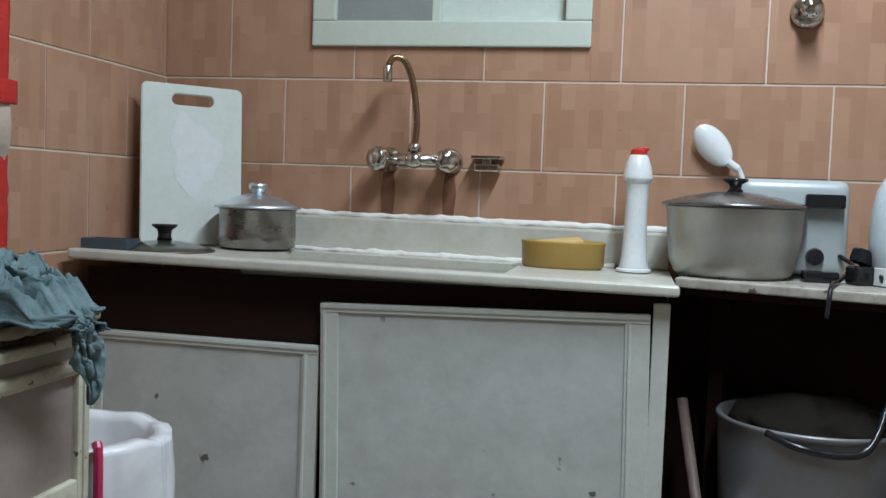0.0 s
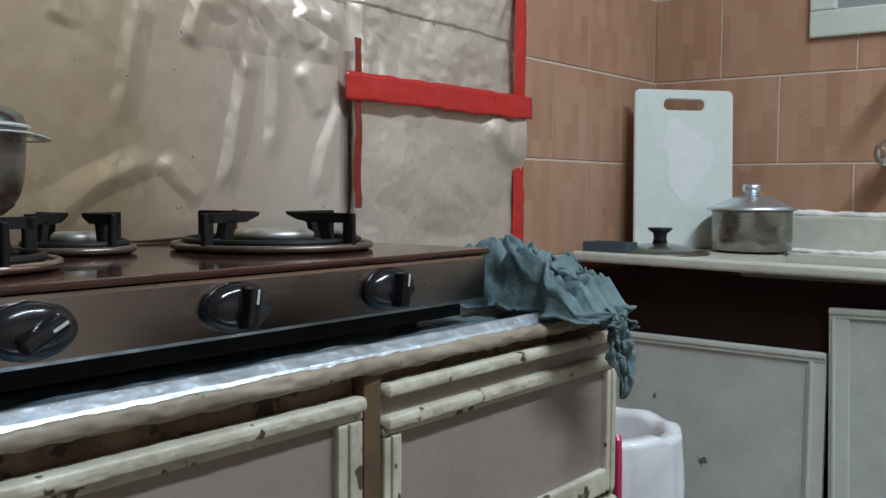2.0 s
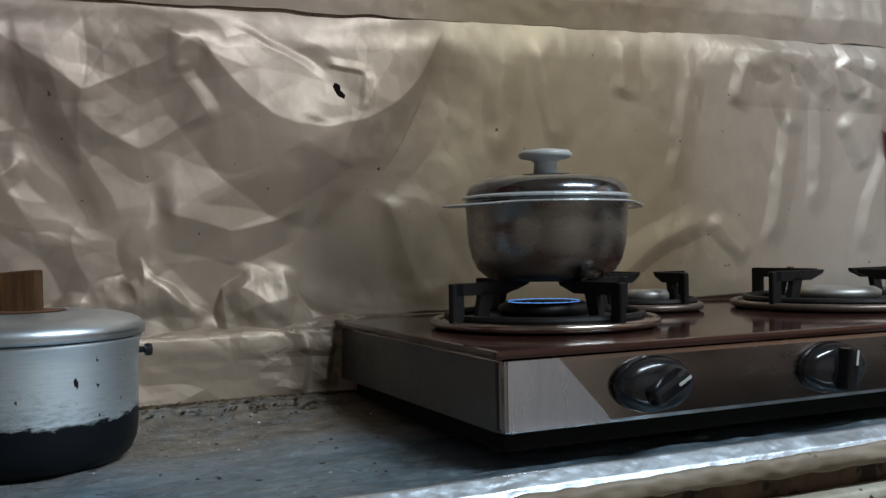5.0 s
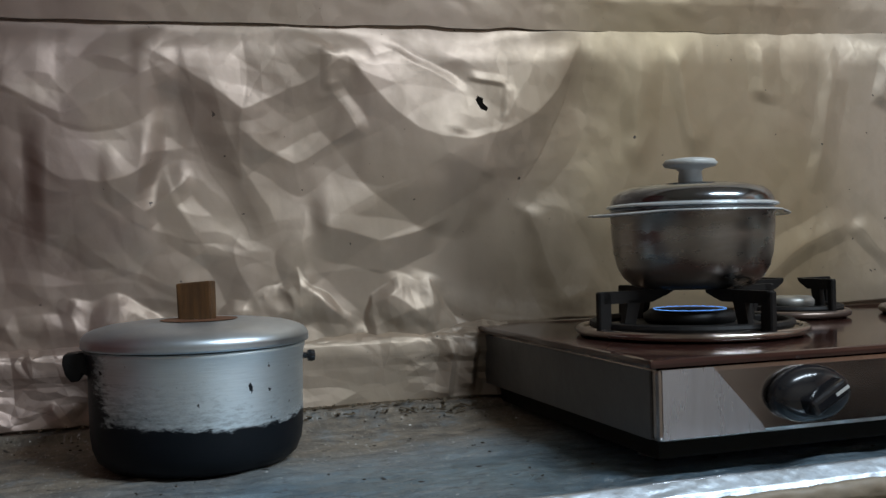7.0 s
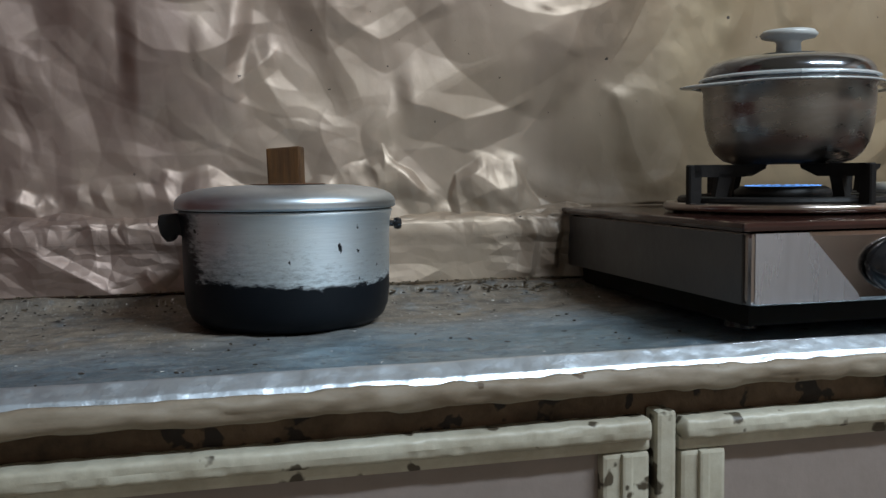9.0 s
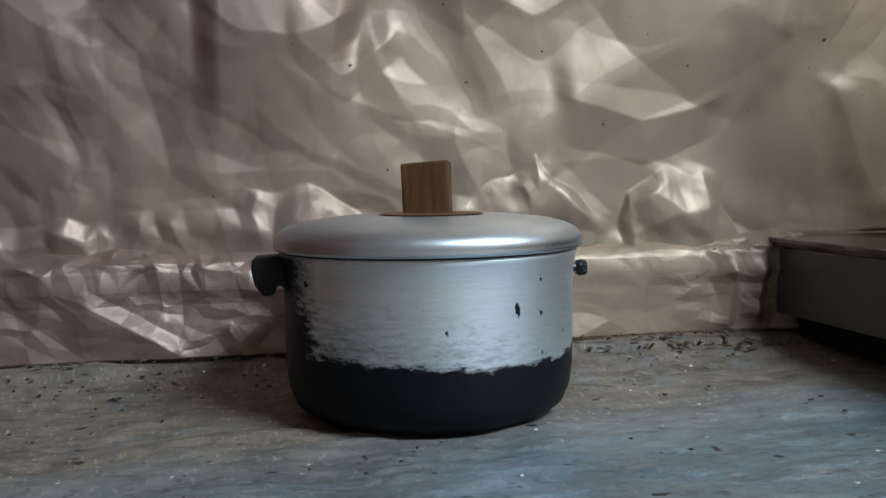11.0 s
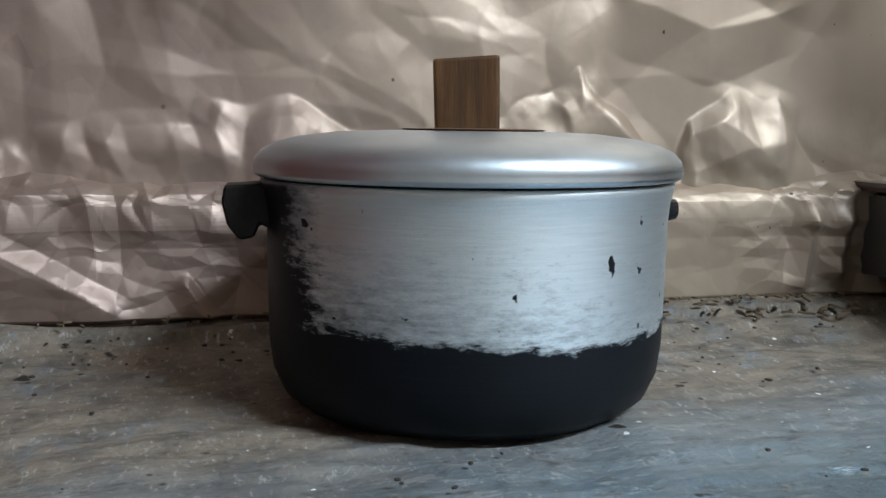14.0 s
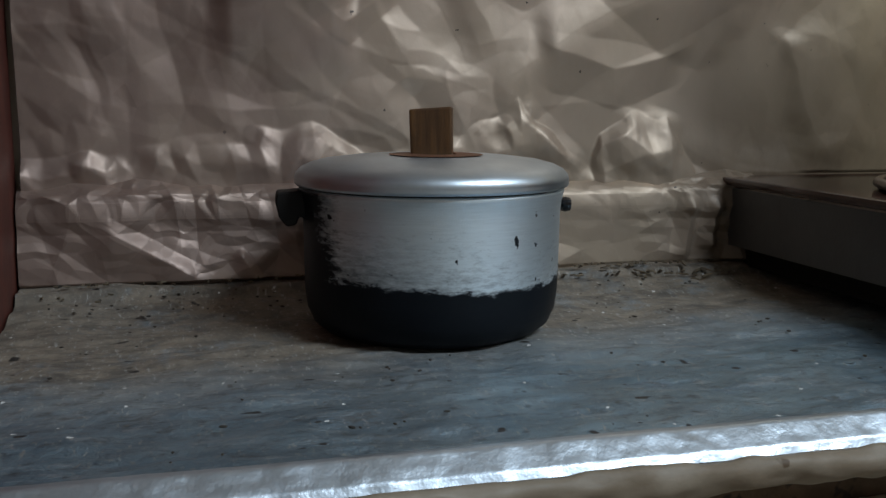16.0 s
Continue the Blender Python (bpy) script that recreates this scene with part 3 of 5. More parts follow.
# window over the sink
win = tagged(part("window_1", joined(
    box((WINX0, WY - 0.012, WINZ0), (WINX1, WY + 0.05, WINZ0 + 0.058), 0.004),
    box((WINX0, WY - 0.012, WINZ1 - 0.058), (WINX1, WY + 0.05, WINZ1), 0.004),
    box((WINX0, WY - 0.012, WINZ0 + 0.058), (WINX0 + 0.056, WY + 0.05, WINZ1 - 0.058), 0.004),
    box((WINX1 - 0.058, WY - 0.012, WINZ0 + 0.058), (WINX1, WY + 0.05, WINZ1 - 0.058), 0.004)), WIN_FRAME),
    "pale green painted window frame with dusty panes", "window", kind="structure")
part("pane", box((WINX0 + 0.056, WY + 0.020, WINZ0 + 0.058), (WINX1 - 0.058, WY + 0.028, WINZ1 - 0.058)), FROSTED, win, "frosted pale green glass")
part("insect_screen", box((WINX0 + 0.056, WY + 0.002, WINZ0 + 0.058), (WINX0 + 0.28, WY + 0.012, WINZ1 - 0.058)), MESH_GREY, win, "dusty grey insect screen")
part("sash_bar", box((WINX0 + 0.28, WY, WINZ0 + 0.058), (WINX0 + 0.30, WY + 0.016, WINZ1 - 0.058), 0.002), WIN_FRAME, win)

# ---- stove counter ----
CF, CY0, CY1 = -0.632, -0.6185, 0.925         # front edge, ends


def counter_top():
    """The worktop under its film: wrinkled, with a lip that turns down in front."""
    nu, nv = 190, 560
    y = np.linspace(CY0, CY1, nv)
    s = np.linspace(0, 1, nu)
    Y, S = np.meshgrid(y, s)
    X = WX + 0.0 + (CF - 0.026 - WX) * S
    Z = CZ + 0.0016 * lattice(X * 60, Y * 22, 3) + 0.0012 * lattice(X * 140, Y * 40, 4) + 0.0012 * np.abs(lattice(X * 35 + Y * 9, Y * 14, 5))
    Z += 0.0016 * (shards(X, Y, 0.05, 20, 6, 0.4) - 0.5) + 0.0009 * (shards(X, Y, 0.022, -30, 7, 0.4) - 0.5) + 0.0005 * (shards(X, Y, 0.010, 15, 8) - 0.5)
    back = np.clip((-0.955 - X) / 0.09, 0, 1)
    Z += 0.008 * back * back * (3 - 2 * back) + 0.006 * np.clip((-1.030 + 0.004 * lattice(Y * 14, Y * 0, 9) - X) / 0.003, 0, 1)
    ramp = np.clip((X - (CF - 0.055)) / 0.035, 0, 1)
    Z += 0.0095 * ramp * ramp * (3 - 2 * ramp)
    return np.stack([X, Y, Z], -1)


stove_counter = tagged(part("stove_counter", box((WX + 0.002, CY0, CZ - 0.0115), (CF - 0.012, CY1, CZ - 0.004), 0.002), LIP),
                       "worktop wrapped in grimy crinkled blue-grey film", "worktop")
sheet(counter_top(), COUNTER, "film", stove_counter, "grimy crinkled blue-grey film")


def lip_sheet():
    """Film folded over the chamfered front edge."""
    nv, nu = 900, 30
    Y, A = np.meshgrid(np.linspace(CY0, CY1, nv), np.linspace(0, 1, nu))
    s = (0, 0.32, 0.46, 0.86, 1.0)
    X = np.interp(A, s, (CF - 0.034, CF - 0.028, CF - 0.0215, CF - 0.0105, CF - 0.0080))
    Z = np.interp(A, s, (CZ + 0.0050, CZ + 0.0105, CZ + 0.0115, CZ + 0.0042, CZ + 0.0005))
    w = 0.0020 * (shards(Y, A * 0.035, 0.045, 30, 16) - 0.5) + 0.0012 * (shards(Y, A * 0.035, 0.012, -25, 17) - 0.5) + 0.0008 * (shards(Y, A * 0.035, 0.006, 35, 19) - 0.5) + 0.0012 * lattice(Y * 9, Y * 0, 18)
    return np.stack([X + 0.4 * w, Y, Z + 0.0016 + 0.4 * w], -1)


sheet(lip_sheet(), LIP_FOIL, "folded_film_edge", stove_counter, "foil folded over the edge, coloured bright for its lamp highlight")


def edge_strip():
    nv, nu = 420, 10
    y = np.linspace(CY0, CY1 + 0.002, nv)
    a = np.linspace(0, 1, nu)
    Y, A = np.meshgrid(y, a)
    ang = radians(20) + A * radians(140)
    w = 0.0006 * lattice(Y * 25, A * 3, 12) + 0.0008 * lattice(Y * 90, A * 5, 13)
    X = CF - 0.0135 + (0.0130 + 1.5 * w) * np.sin(ang) ** 0.5
    Z = CZ - 0.0042 + (0.0085 + 1.5 * w) * np.cos(ang)
    return np.stack([X, Y, Z], -1)


sheet(edge_strip(), LIP, "rounded_edge", stove_counter, "dirty rounded marble edge", thick=-0.004)

# low step at the back of the counter, wrapped in foil
LX, LZ = -1.058, 0.928


# ---- foil on the stove wall ----
def fold(Y, Z, y0, z0, y1, z1, w, h, side=0.0):
    """A crease from one place to another; side leans it over."""
    L = math.hypot(y1 - y0, z1 - z0)
    ty, tz = (y1 - y0) / L, (z1 - z0) / L
    t = (Y - y0) * ty + (Z - z0) * tz
    d = -(Y - y0) * tz + (Z - z0) * ty
    near = np.clip(t / (0.35 * L), 0, 1) * np.clip((L - t) / (0.35 * L), 0, 1)
    wide = np.where(d > 0, w * (1 + side), w * (1 - side))
    return h * near * near * (3 - 2 * near) * np.exp(-(d / wide) ** 2 * 2.5)


def crease(Y, Z, y0, z0, y1, z1, below, above, h, soft=0.002):
    """A sharp fold along a line, with its own width on either side; a negative height makes a valley."""
    L = math.hypot(y1 - y0, z1 - z0)
    ty, tz = (y1 - y0) / L, (z1 - z0) / L
    t = (Y - y0) * ty + (Z - z0) * tz
    d = -(Y - y0) * tz + (Z - z0) * ty
    d = np.sqrt(d * d + soft * soft) * np.sign(d)
    near = np.clip(t / (0.25 * L) + 0.25, 0, 1) * np.clip((L - t) / (0.25 * L) + 0.25, 0, 1)
    f = np.clip(1 - np.where(d > 0, d / above, -d / below), 0, 1)
    return h * near * near * (3 - 2 * near) * (0.75 * f + 0.25 * f * f * (3 - 2 * f))


def swag(Y, Z, y0, lip, half, rise, power, h, up, down):
    """Sagging foil: it swells down to a curved lip and turns back to the wall below it."""
    a = np.abs(Y - y0) / half
    d = Z - lip - rise * np.minimum(a, 1.6) ** power
    f = np.where(d > 0, np.clip(1 - d / up, 0, 1), np.clip(1 + d / down, 0, 1))
    side = np.clip((1.35 - a) / 0.5, 0, 1)
    return h * f * side * side * (3 - 2 * side)


def foil_relief(Y, Z):
    """The big foil sheet: swags under its top seam, long creases, a flared foot."""
    a, b = Y + 0.007 * lattice(Y * 14, Z * 14, 41) + 0.002 * lattice(Y * 50, Z * 50, 42), Z + 0.007 * lattice(Y * 14, Z * 14, 43) + 0.002 * lattice(Y * 50, Z * 50, 44)
    left = np.clip((0.16 - Y) / 0.16, 0, 1)
    patch = np.clip(0.45 + 1.3 * lattice(Y * 7, Z * 7, 48), 0, 1)
    H = 0.010 + left * (0.004 * lattice(a * 7, b * 7, 45) + 0.0150 * shards(a, b, 0.105, 25, 42, 0.3) + 0.0085 * patch * shards(a, b, 0.050, -32, 44, 0.35) + 0.0040 * patch * patch * shards(a, b, 0.022, 40, 50, 0.4))
    H += (1 - left) * (0.004 * lattice(a * 9, b * 4, 52) + 0.0035 * shards(a, b * 0.5, 0.11, 10, 53, 0.4) + 0.0012 * shards(a, b, 0.03, -20, 54, 0.5))
    R = np.zeros_like(Y)
    # swags below the seam
    R += swag(a, b, -0.030, 1.148, 0.125, 0.080, 2.0, 0.030, 0.120, 0.110)
    R += swag(a, b, -0.267, 1.175, 0.085, 0.050, 1.0, 0.024, 0.080, 0.070)
    R += swag(a, b, -0.440, 1.172, 0.080, 0.035, 1.2, 0.034, 0.080, 0.120)
    R += swag(a, b, -0.125, 1.034, 0.060, 0.022, 1.2, 0.014, 0.060, 0.035)
    R += swag(a, b, -0.210, 1.118, 0.050, 0.030, 1.2, 0.010, 0.045, 0.030)
    R += swag(a, b, -0.412, 1.105, 0.048, 0.015, 2.0, 0.034, 0.050, 0.100)
    R += swag(a, b, -0.545, 1.090, 0.060, 0.040, 1.5, 0.016, 0.080, 0.060)
    R += swag(a, b, -0.360, 1.075, 0.035, 0.030, 1.3, 0.008, 0.035, 0.020)
    # long creases and valleys
    R += crease(a, b, 0.115, 1.245, -0.015, 0.975, 0.055, 0.115, -0.030, 0.006)
    R += crease(a, b, -0.335, 1.200, -0.262, 1.040, 0.045, 0.030, -0.016, 0.004)
    R += crease(a, b, -0.221, 1.275, -0.178, 1.240, 0.022, 0.010, 0.008)
    R += crease(a, b, -0.180, 1.246, -0.181, 1.200, 0.012, 0.020, 0.008)
    R += crease(a, b, -0.184, 1.208, -0.140, 1.150, 0.030, 0.012, 0.008)
    R += crease(a, b, -0.115, 1.262, -0.020, 1.205, 0.010, 0.022, -0.008)
    R += crease(a, b, -0.250, 1.020, 0.000, 1.150, 0.045, 0.060, 0.012, 0.004)
    R += crease(a, b, -0.020, 1.214, 0.020, 1.209, 0.004, 0.010, 0.004, 0.001)
    R += crease(a, b, 0.020, 1.210, 0.018, 1.170, 0.006, 0.012, 0.003, 0.001)
    # arched fold by the hob, and fans over it
    R += crease(a, b, 0.012, 1.010, 0.045, 1.080, 0.040, 0.024, 0.009)
    R += crease(a, b, 0.045, 1.078, 0.105, 0.950, 0.030, 0.050, 0.014, 0.002)
    R += crease(a, b, 0.330, 0.975, 0.500, 1.055, 0.022, 0.034, 0.009, 0.004)
    R += crease(a, b, 0.500, 1.052, 0.560, 0.990, 0.018, 0.030, 0.009, 0.004)
    for y0, z0, y1, z1, h in ((0.364, 1.275, 0.362, 1.205, 0.006), (0.245, 1.268, 0.275, 1.130, 0.006), (0.200, 1.262, 0.180, 1.120, 0.006), (0.470, 1.260, 0.440, 1.100, 0.006),
                              (0.560, 1.265, 0.545, 1.195, 0.010), (0.610, 1.255, 0.640, 1.165, 0.010), (0.640, 1.200, 0.600, 1.010, 0.011), (0.700, 1.255, 0.690, 1.060, 0.010),
                              (0.735, 1.275, 0.765, 1.215, 0.012), (0.745, 1.190, 0.780, 1.120, 0.012), (0.800, 1.290, 0.790, 1.200, 0.010), (0.825, 1.150, 0.770, 1.000, 0.008)):
        R += crease(a, b, y0, z0, y1, z1, 0.018, 0.032, 1.25 * h, 0.002)
    H += 0.60 * R
    # crumpled strip under the seam towards the tape
    near = np.clip((Y - 0.48) / 0.12, 0, 1) * np.clip(1 - np.abs(Z - 1.275) / 0.075, 0, 1)
    H += near * (0.018 * shards(a, b, 0.045, 20, 55, 0.4) + 0.008 * shards(a, b, 0.020, -30, 56, 0.4))
    # foot of the sheet flares out over the ledge in peaks
    top = np.interp(a, (-0.60, -0.50, -0.445, -0.395, -0.350, -0.300, -0.255, -0.213, -0.160, -0.148, -0.138, -0.105, -0.066, -0.040, -0.015, 0.03),
                    (0.965, 0.978, 0.988, 0.992, 0.962, 0.975, 0.992, 1.012, 0.962, 0.956, 0.984, 1.002, 0.998, 0.955, 0.945, 0.94))
    deep = np.maximum(0, top + 0.004 * lattice(Y * 60, Z * 60, 57) - Z)
    H += deep * (0.24 + 0.16 * left * shards(Y, Z, 0.030, 60, 58, 0.3))
    H += np.clip(deep / 0.012, 0, 1) * left * (0.012 * (shards(Y, Z * 0.7, 0.034, 25, 59, 0.35) - 0.4) + 0.006 * shards(Y, Z, 0.016, -30, 60, 0.4))
    H += crease(a, b, -0.100, 1.000, -0.112, 0.945, 0.024, 0.024, 0.004, 0.0006) + crease(a, b, -0.064, 0.998, -0.080, 0.950, 0.030, 0.018, 0.004, 0.0006)
    H += crease(a, b, -0.213, 1.010, -0.160, 0.945, 0.030, 0.016, 0.006, 0.0006)
    H += left * (0.007 * shards(a, b, 0.030, 20, 61, 0.4) + 0.004 * shards(a, b, 0.014, -25, 62)) * np.clip((-0.535 - Y) / 0.03, 0, 1) * np.clip((1.12 - Z) / 0.06, 0, 1)
    # pressed to the wall along the seam, behind the hob and at both ends
    seam = 1.282 + 0.03 * (Y - 0.1)
    under = np.clip((seam - Z) / 0.045, 0, 1)
    H *= 0.12 + 0.88 * under * (2 - under)
    H = H - 0.014 * left
    H = 0.0015 + 0.5 * (H + np.sqrt(H * H + 0.006 ** 2))
    H = 0.055 * (1 - np.exp(-H / 0.055))
    low = np.clip((0.975 - Z) / 0.045, 0, 1)
    H *= 1 - 0.25 * low * low * (3 - 2 * low)
    H = np.minimum(H, 0.0065 + np.maximum(Z - 0.946, 0) * 1.5 + np.maximum(-0.005 - Y, 0) * 0.9)
    return H * np.clip((0.853 - Y) / 0.03, 0.2, 1)


def ledge_sheet():
    nv, nu = 760, 110
    Y, A = np.meshgrid(np.linspace(CY0, 0.02, nv), np.linspace(0, 1, nu))
    front = np.clip(A / 0.66, 0, 1)
    top = np.clip((A - 0.60) / 0.40, 0, 1)
    X = LX + 0.006 * (1 - front) + (WX + 0.006 - LX) * top ** 1.3
    Z = CZ + 0.013 + (LZ - 0.004 - CZ - 0.013) * front + 0.021 * top ** 0.6
    V = A * 0.11
    rumpled = np.clip(0.35 + 1.1 * lattice(Y * 7, Y * 0 + 3, 29), 0.2, 1) + np.clip((Y + 0.14) / 0.08, 0, 1) * 0.6
    edge = np.clip(1 - np.abs(A - 0.74) / 0.26, 0, 1)
    c = 0.0075 * shards(Y, V, 0.052, 15, 21, 0.35) + 0.0065 * rumpled * shards(Y, V * 0.7, 0.026, -25, 23, 0.35) + 0.0026 * rumpled * shards(Y, V, 0.012, 40, 25, 0.4)
    c += edge * rumpled * (0.0055 * shards(Y, V * 1.6, 0.034, 28, 26, 0.9) + 0.0050 * shards(Y, V * 1.6, 0.015, -35, 27, 0.9))
    c += crease(Y, Z, -0.560, 0.915, -0.480, 0.868, 0.030, 0.010, 0.006, 0.0005) + crease(Y, Z, -0.455, 0.892, -0.437, 0.866, 0.012, 0.005, 0.005, 0.0005)
    c += crease(Y, Z, -0.052, 0.925, -0.060, 0.870, 0.014, 0.008, 0.006, 0.0005) + crease(Y, Z, -0.028, 0.925, -0.036, 0.875, 0.012, 0.008, 0.006, 0.0005)
    c *= np.clip(A / 0.05, 0.3, 1)
    X = X + (c - 0.004) * (1 - top * 0.5)
    Z = Z + (c - 0.004) * 0.7 * top
    return np.stack([X, Y, Z], -1)


tagged(sheet(ledge_sheet(), FOIL, "foil_ledge", smooth=False), "low ledge wrapped in crumpled aluminium foil along the wall", "foil")


def big_foil():
    Y, Z = np.meshgrid(np.linspace(-0.615, 0.853, 1150), np.linspace(0.927, 1.325, 312))
    return np.stack([WX + 0.0035 + foil_relief(Y, Z), Y, Z], -1)


def upper_strip():
    """The strip above, lapped over the big sheet along the seam."""
    Y, S = np.meshgrid(np.linspace(-0.615, 0.853, 620), np.linspace(0, 1, 130))
    low = 1.278 + 0.03 * (Y - 0.1) + 0.0015 * lattice(Y * 30, Y * 0 + 2, 63)
    Z = low + (1.62 - low) * S
    H = 0.0065 + 0.006 * lattice(Y * 5, Z * 5, 64) * np.clip(S * 5, 0, 1) + 0.004 * shards(Y, Z, 0.11, 20, 65, 0.4) + 0.0022 * shards(Y, Z, 0.040, -25, 66, 0.4) + 0.0012 * shards(Y, Z, 0.018, 30, 67)
    H += np.clip((Y - 0.55) / 0.2, 0, 1) * (0.012 * shards(Y, Z * 0.5, 0.055, 8, 68) + 0.005 * shards(Y, Z, 0.025, -30, 69))
    H += crease(Y, Z, -0.60, 1.315, 0.30, 1.335, 0.010, 0.03, 0.004)
    H *= 0.6 + 0.4 * np.clip(S * 10, 0, 1)
    return np.stack([WX + 0.0035 + np.maximum(H, 0.002) * np.clip((0.853 - Y) / 0.03, 0.25, 1), Y, Z], -1)


def corner_foil():
    y0, y1, z0, z1, seed = 0.849, 1.305, 1.185, 1.62, 71
    Y, Z = np.meshgrid(np.linspace(y0, y1, 268), np.linspace(z0, z1, 255))
    U, V = Y + 0.02 * lattice(Y * 5, Z * 5, seed), Z + 0.02 * lattice(Y * 5, Z * 5, seed + 1)
    H = 0.008 * shards(U, V * 0.5, 0.15, 10, seed + 12) + 0.008 * shards(U, V, 0.075, 30, seed + 22) + 0.006 * shards(U, V, 0.034, -25, seed + 24) + 0.003 * shards(U, V, 0.016, 15, seed + 25)
    H += 0.008 * pleats(Y, Z, 0.055, -37, seed + 37, 0.5) * np.clip(0.4 + lattice(Y * 12, Z * 12, seed + 38), 0, 1)
    H += np.where(Z > 1.305 - 0.02 * (Y - 0.85), 0.004, 0.0)
    return np.stack([WX + 0.0035 + H * np.clip((Y - 0.849) / 0.03, 0.25, 1), Y, Z], -1)


tagged(sheet(big_foil(), FOIL, "wall_foil"), "large greasy creased aluminium foil sheet on the wall behind the hob", "foil")
tagged(sheet(upper_strip(), FOIL, "wall_foil"), "upper foil strip lapped over the large sheet", "foil")
tagged(sheet(corner_foil(), FOIL, "wall_foil"), "wrinkled aluminium foil sheet held with red tape", "foil")


def lower_foil():
    Y, Z = np.meshgrid(np.linspace(0.852, 1.318, 150), np.linspace(0.845, 1.158, 100))
    H = 0.012 * shards(Y, Z, 0.10, 30, 90) + 0.006 * shards(Y, Z, 0.045, -20, 91) + 0.0016 * shards(Y, Z, 0.02, 20, 92) + 0.0005 * lattice(Y * 110, Z * 110, 93)
    H += fold(Y, Z, 1.20, 1.15, 1.31, 1.06, 0.05, 0.014, 0.3) + np.clip((Y - 1.27) / 0.05, 0, 1) * np.clip((Z - 1.04) / 0.04, 0, 1) * 0.012
    Yo = Y + np.where((Z > 1.045) & (Y > 1.30), 0.012, 0.0)
    return np.stack([WX + 0.004 + H, Yo, Z], -1)


tagged(sheet(lower_foil(), FOIL, "wall_foil"), "dull lower foil sheet with a loose curling corner", "foil")


def tape(y0, z0, y1, z1, out, material, seed, label):
    n, k = 60, 8
    along = abs(y1 - y0) > abs(z1 - z0)
    U, V = np.meshgrid(np.linspace(0, 1, n if along else k), np.linspace(0, 1, k if along else n))
    Y, Z = y0 + (y1 - y0) * U, z0 + (z1 - z0) * V
    rag = 0.0018 * lattice(Y * 40, Z * 40, seed)
    X = WX + out + 0.0016 * np.abs(lattice(Y * 25, Z * 25, seed + 1)) + 0.001 * lattice(Y * 70 + Z * 30, Z * 70, seed + 2)
    return tagged(sheet(np.stack([X, Y + (0 if along else 1) * rag, Z + (1 if along else 0) * rag], -1), material, "tape_strip", thick=0.0006), label, "tape")


tape(0.822, 1.150, 1.346, 1.194, 0.031, TAPE, 5, "wide red adhesive tape strip across the foil joint")
tape(1.285, 1.190, 1.322, 1.62, 0.030, TAPE, 15, "upright red adhesive tape along the foil's edge")
tape(1.302, 0.87, 1.340, 1.060, 0.017, TAPE, 25, "short upright red adhesive tape strip")
tape(0.846, 0.985, 0.861, 1.246, 0.028, TAPE_OLD, 35, "narrow stained dark red tape strip")

# burnt hole in the foil
hole_bm = prism([(-0.004, 0.008), (0.001, 0.006), (0.002, 0.001), (0.008, -0.004), (0.007, -0.008), (0.001, -0.006), (-0.003, -0.001), (-0.006, 0.004)], 0.003)
tagged(part("scorch_hole", moved(hole_bm, pose(WX + 0.051, -0.020, 1.184, 20, 0, 90)), NEAR_BLACK), "small torn burnt hole in the foil", "hole")


# ---- cabinets under the stove counter ----
def wavy_rail(y0, y1, z, x, parent, seed):
    """A worn extruded rail with dents along it."""
    n, k = int((y1 - y0) / 0.0025), 22
    T, A = np.meshgrid(np.linspace(0, 1, n), np.linspace(0, 2 * math.pi, k))
    Y = y0 + (y1 - y0) * T
    w = 1 + 0.02 * lattice(Y * 12, A * 1.5, seed) + 0.05 * lattice(Y * 210, A * 2, seed + 1) - 0.22 * np.clip(lattice(Y * 60, A * 2, seed + 2) - 0.55, 0, 1)
    w[-1] = w[0]
    X = x - 0.006 + 0.0115 * w * np.sign(np.cos(A)) * np.abs(np.cos(A)) ** 0.38
    Z = z - 0.007 + 0.0070 * w * np.sign(np.sin(A)) * np.abs(np.sin(A)) ** 0.55
    X[:, 0], X[:, -1], Z[:, 0], Z[:, -1] = x - 0.006, x - 0.006, z - 0.007, z - 0.007
    return sheet(np.stack([X, Y, Z], -1), FRAME, "top_rail", parent, "grimy dented top rail")


def door_panel(name, parent, y0, y1, z0, z1, x, stile=0.035, rail=0.022, wavy=0.0):
    d = part(name, box((x - 0.014, y0 + stile * 0.8, z0), (x - 0.008, y1 - stile * 0.8, z1 - 0.006)), PANEL, parent, "mauve-grey laminate panel door in a pale metal frame")
    wavy_rail(y0, y1, z1, x, d, int(1000 * (y1 + 2)))
    part("lower_rail_strip", box((x - 0.014, y0, z1 - rail), (x - 0.001, y1, z1 - 0.012), 0.003), FRAME, d)
    for a, b in ((y0, y0 + stile), (y1 - stile, y1)):
        part("stile", joined(box((x - 0.016, a + 0.001, z0), (x, b - 0.001, z1 - rail), 0.003), box((x - 0.01, (a + b) / 2 - 0.004, z0), (x + 0.003, (a + b) / 2 + 0.004, z1 - rail), 0.002)), FRAME, d)
    part("bottom_rail", box((x - 0.016, y0 + stile, z0), (x + 0.001, y1 - stile, z0 + 0.032), 0.003), FRAME, d)
    return d


cab = thing("stove_cabinet", (0, 0, 0), "worn pale metal framed base cabinet with mauve-grey doors", "cabinet")
part("carcass", joined(box((WX + 0.01, CY0 + 0.01, 0.06), (-0.69, CY1 - 0.017, 0.70)), box((-0.69, CY0 + 0.01, 0.06), (-0.655, CY1 - 0.017, CZ - 0.012))), RECESS, cab, "dirty brown wooden carcass")
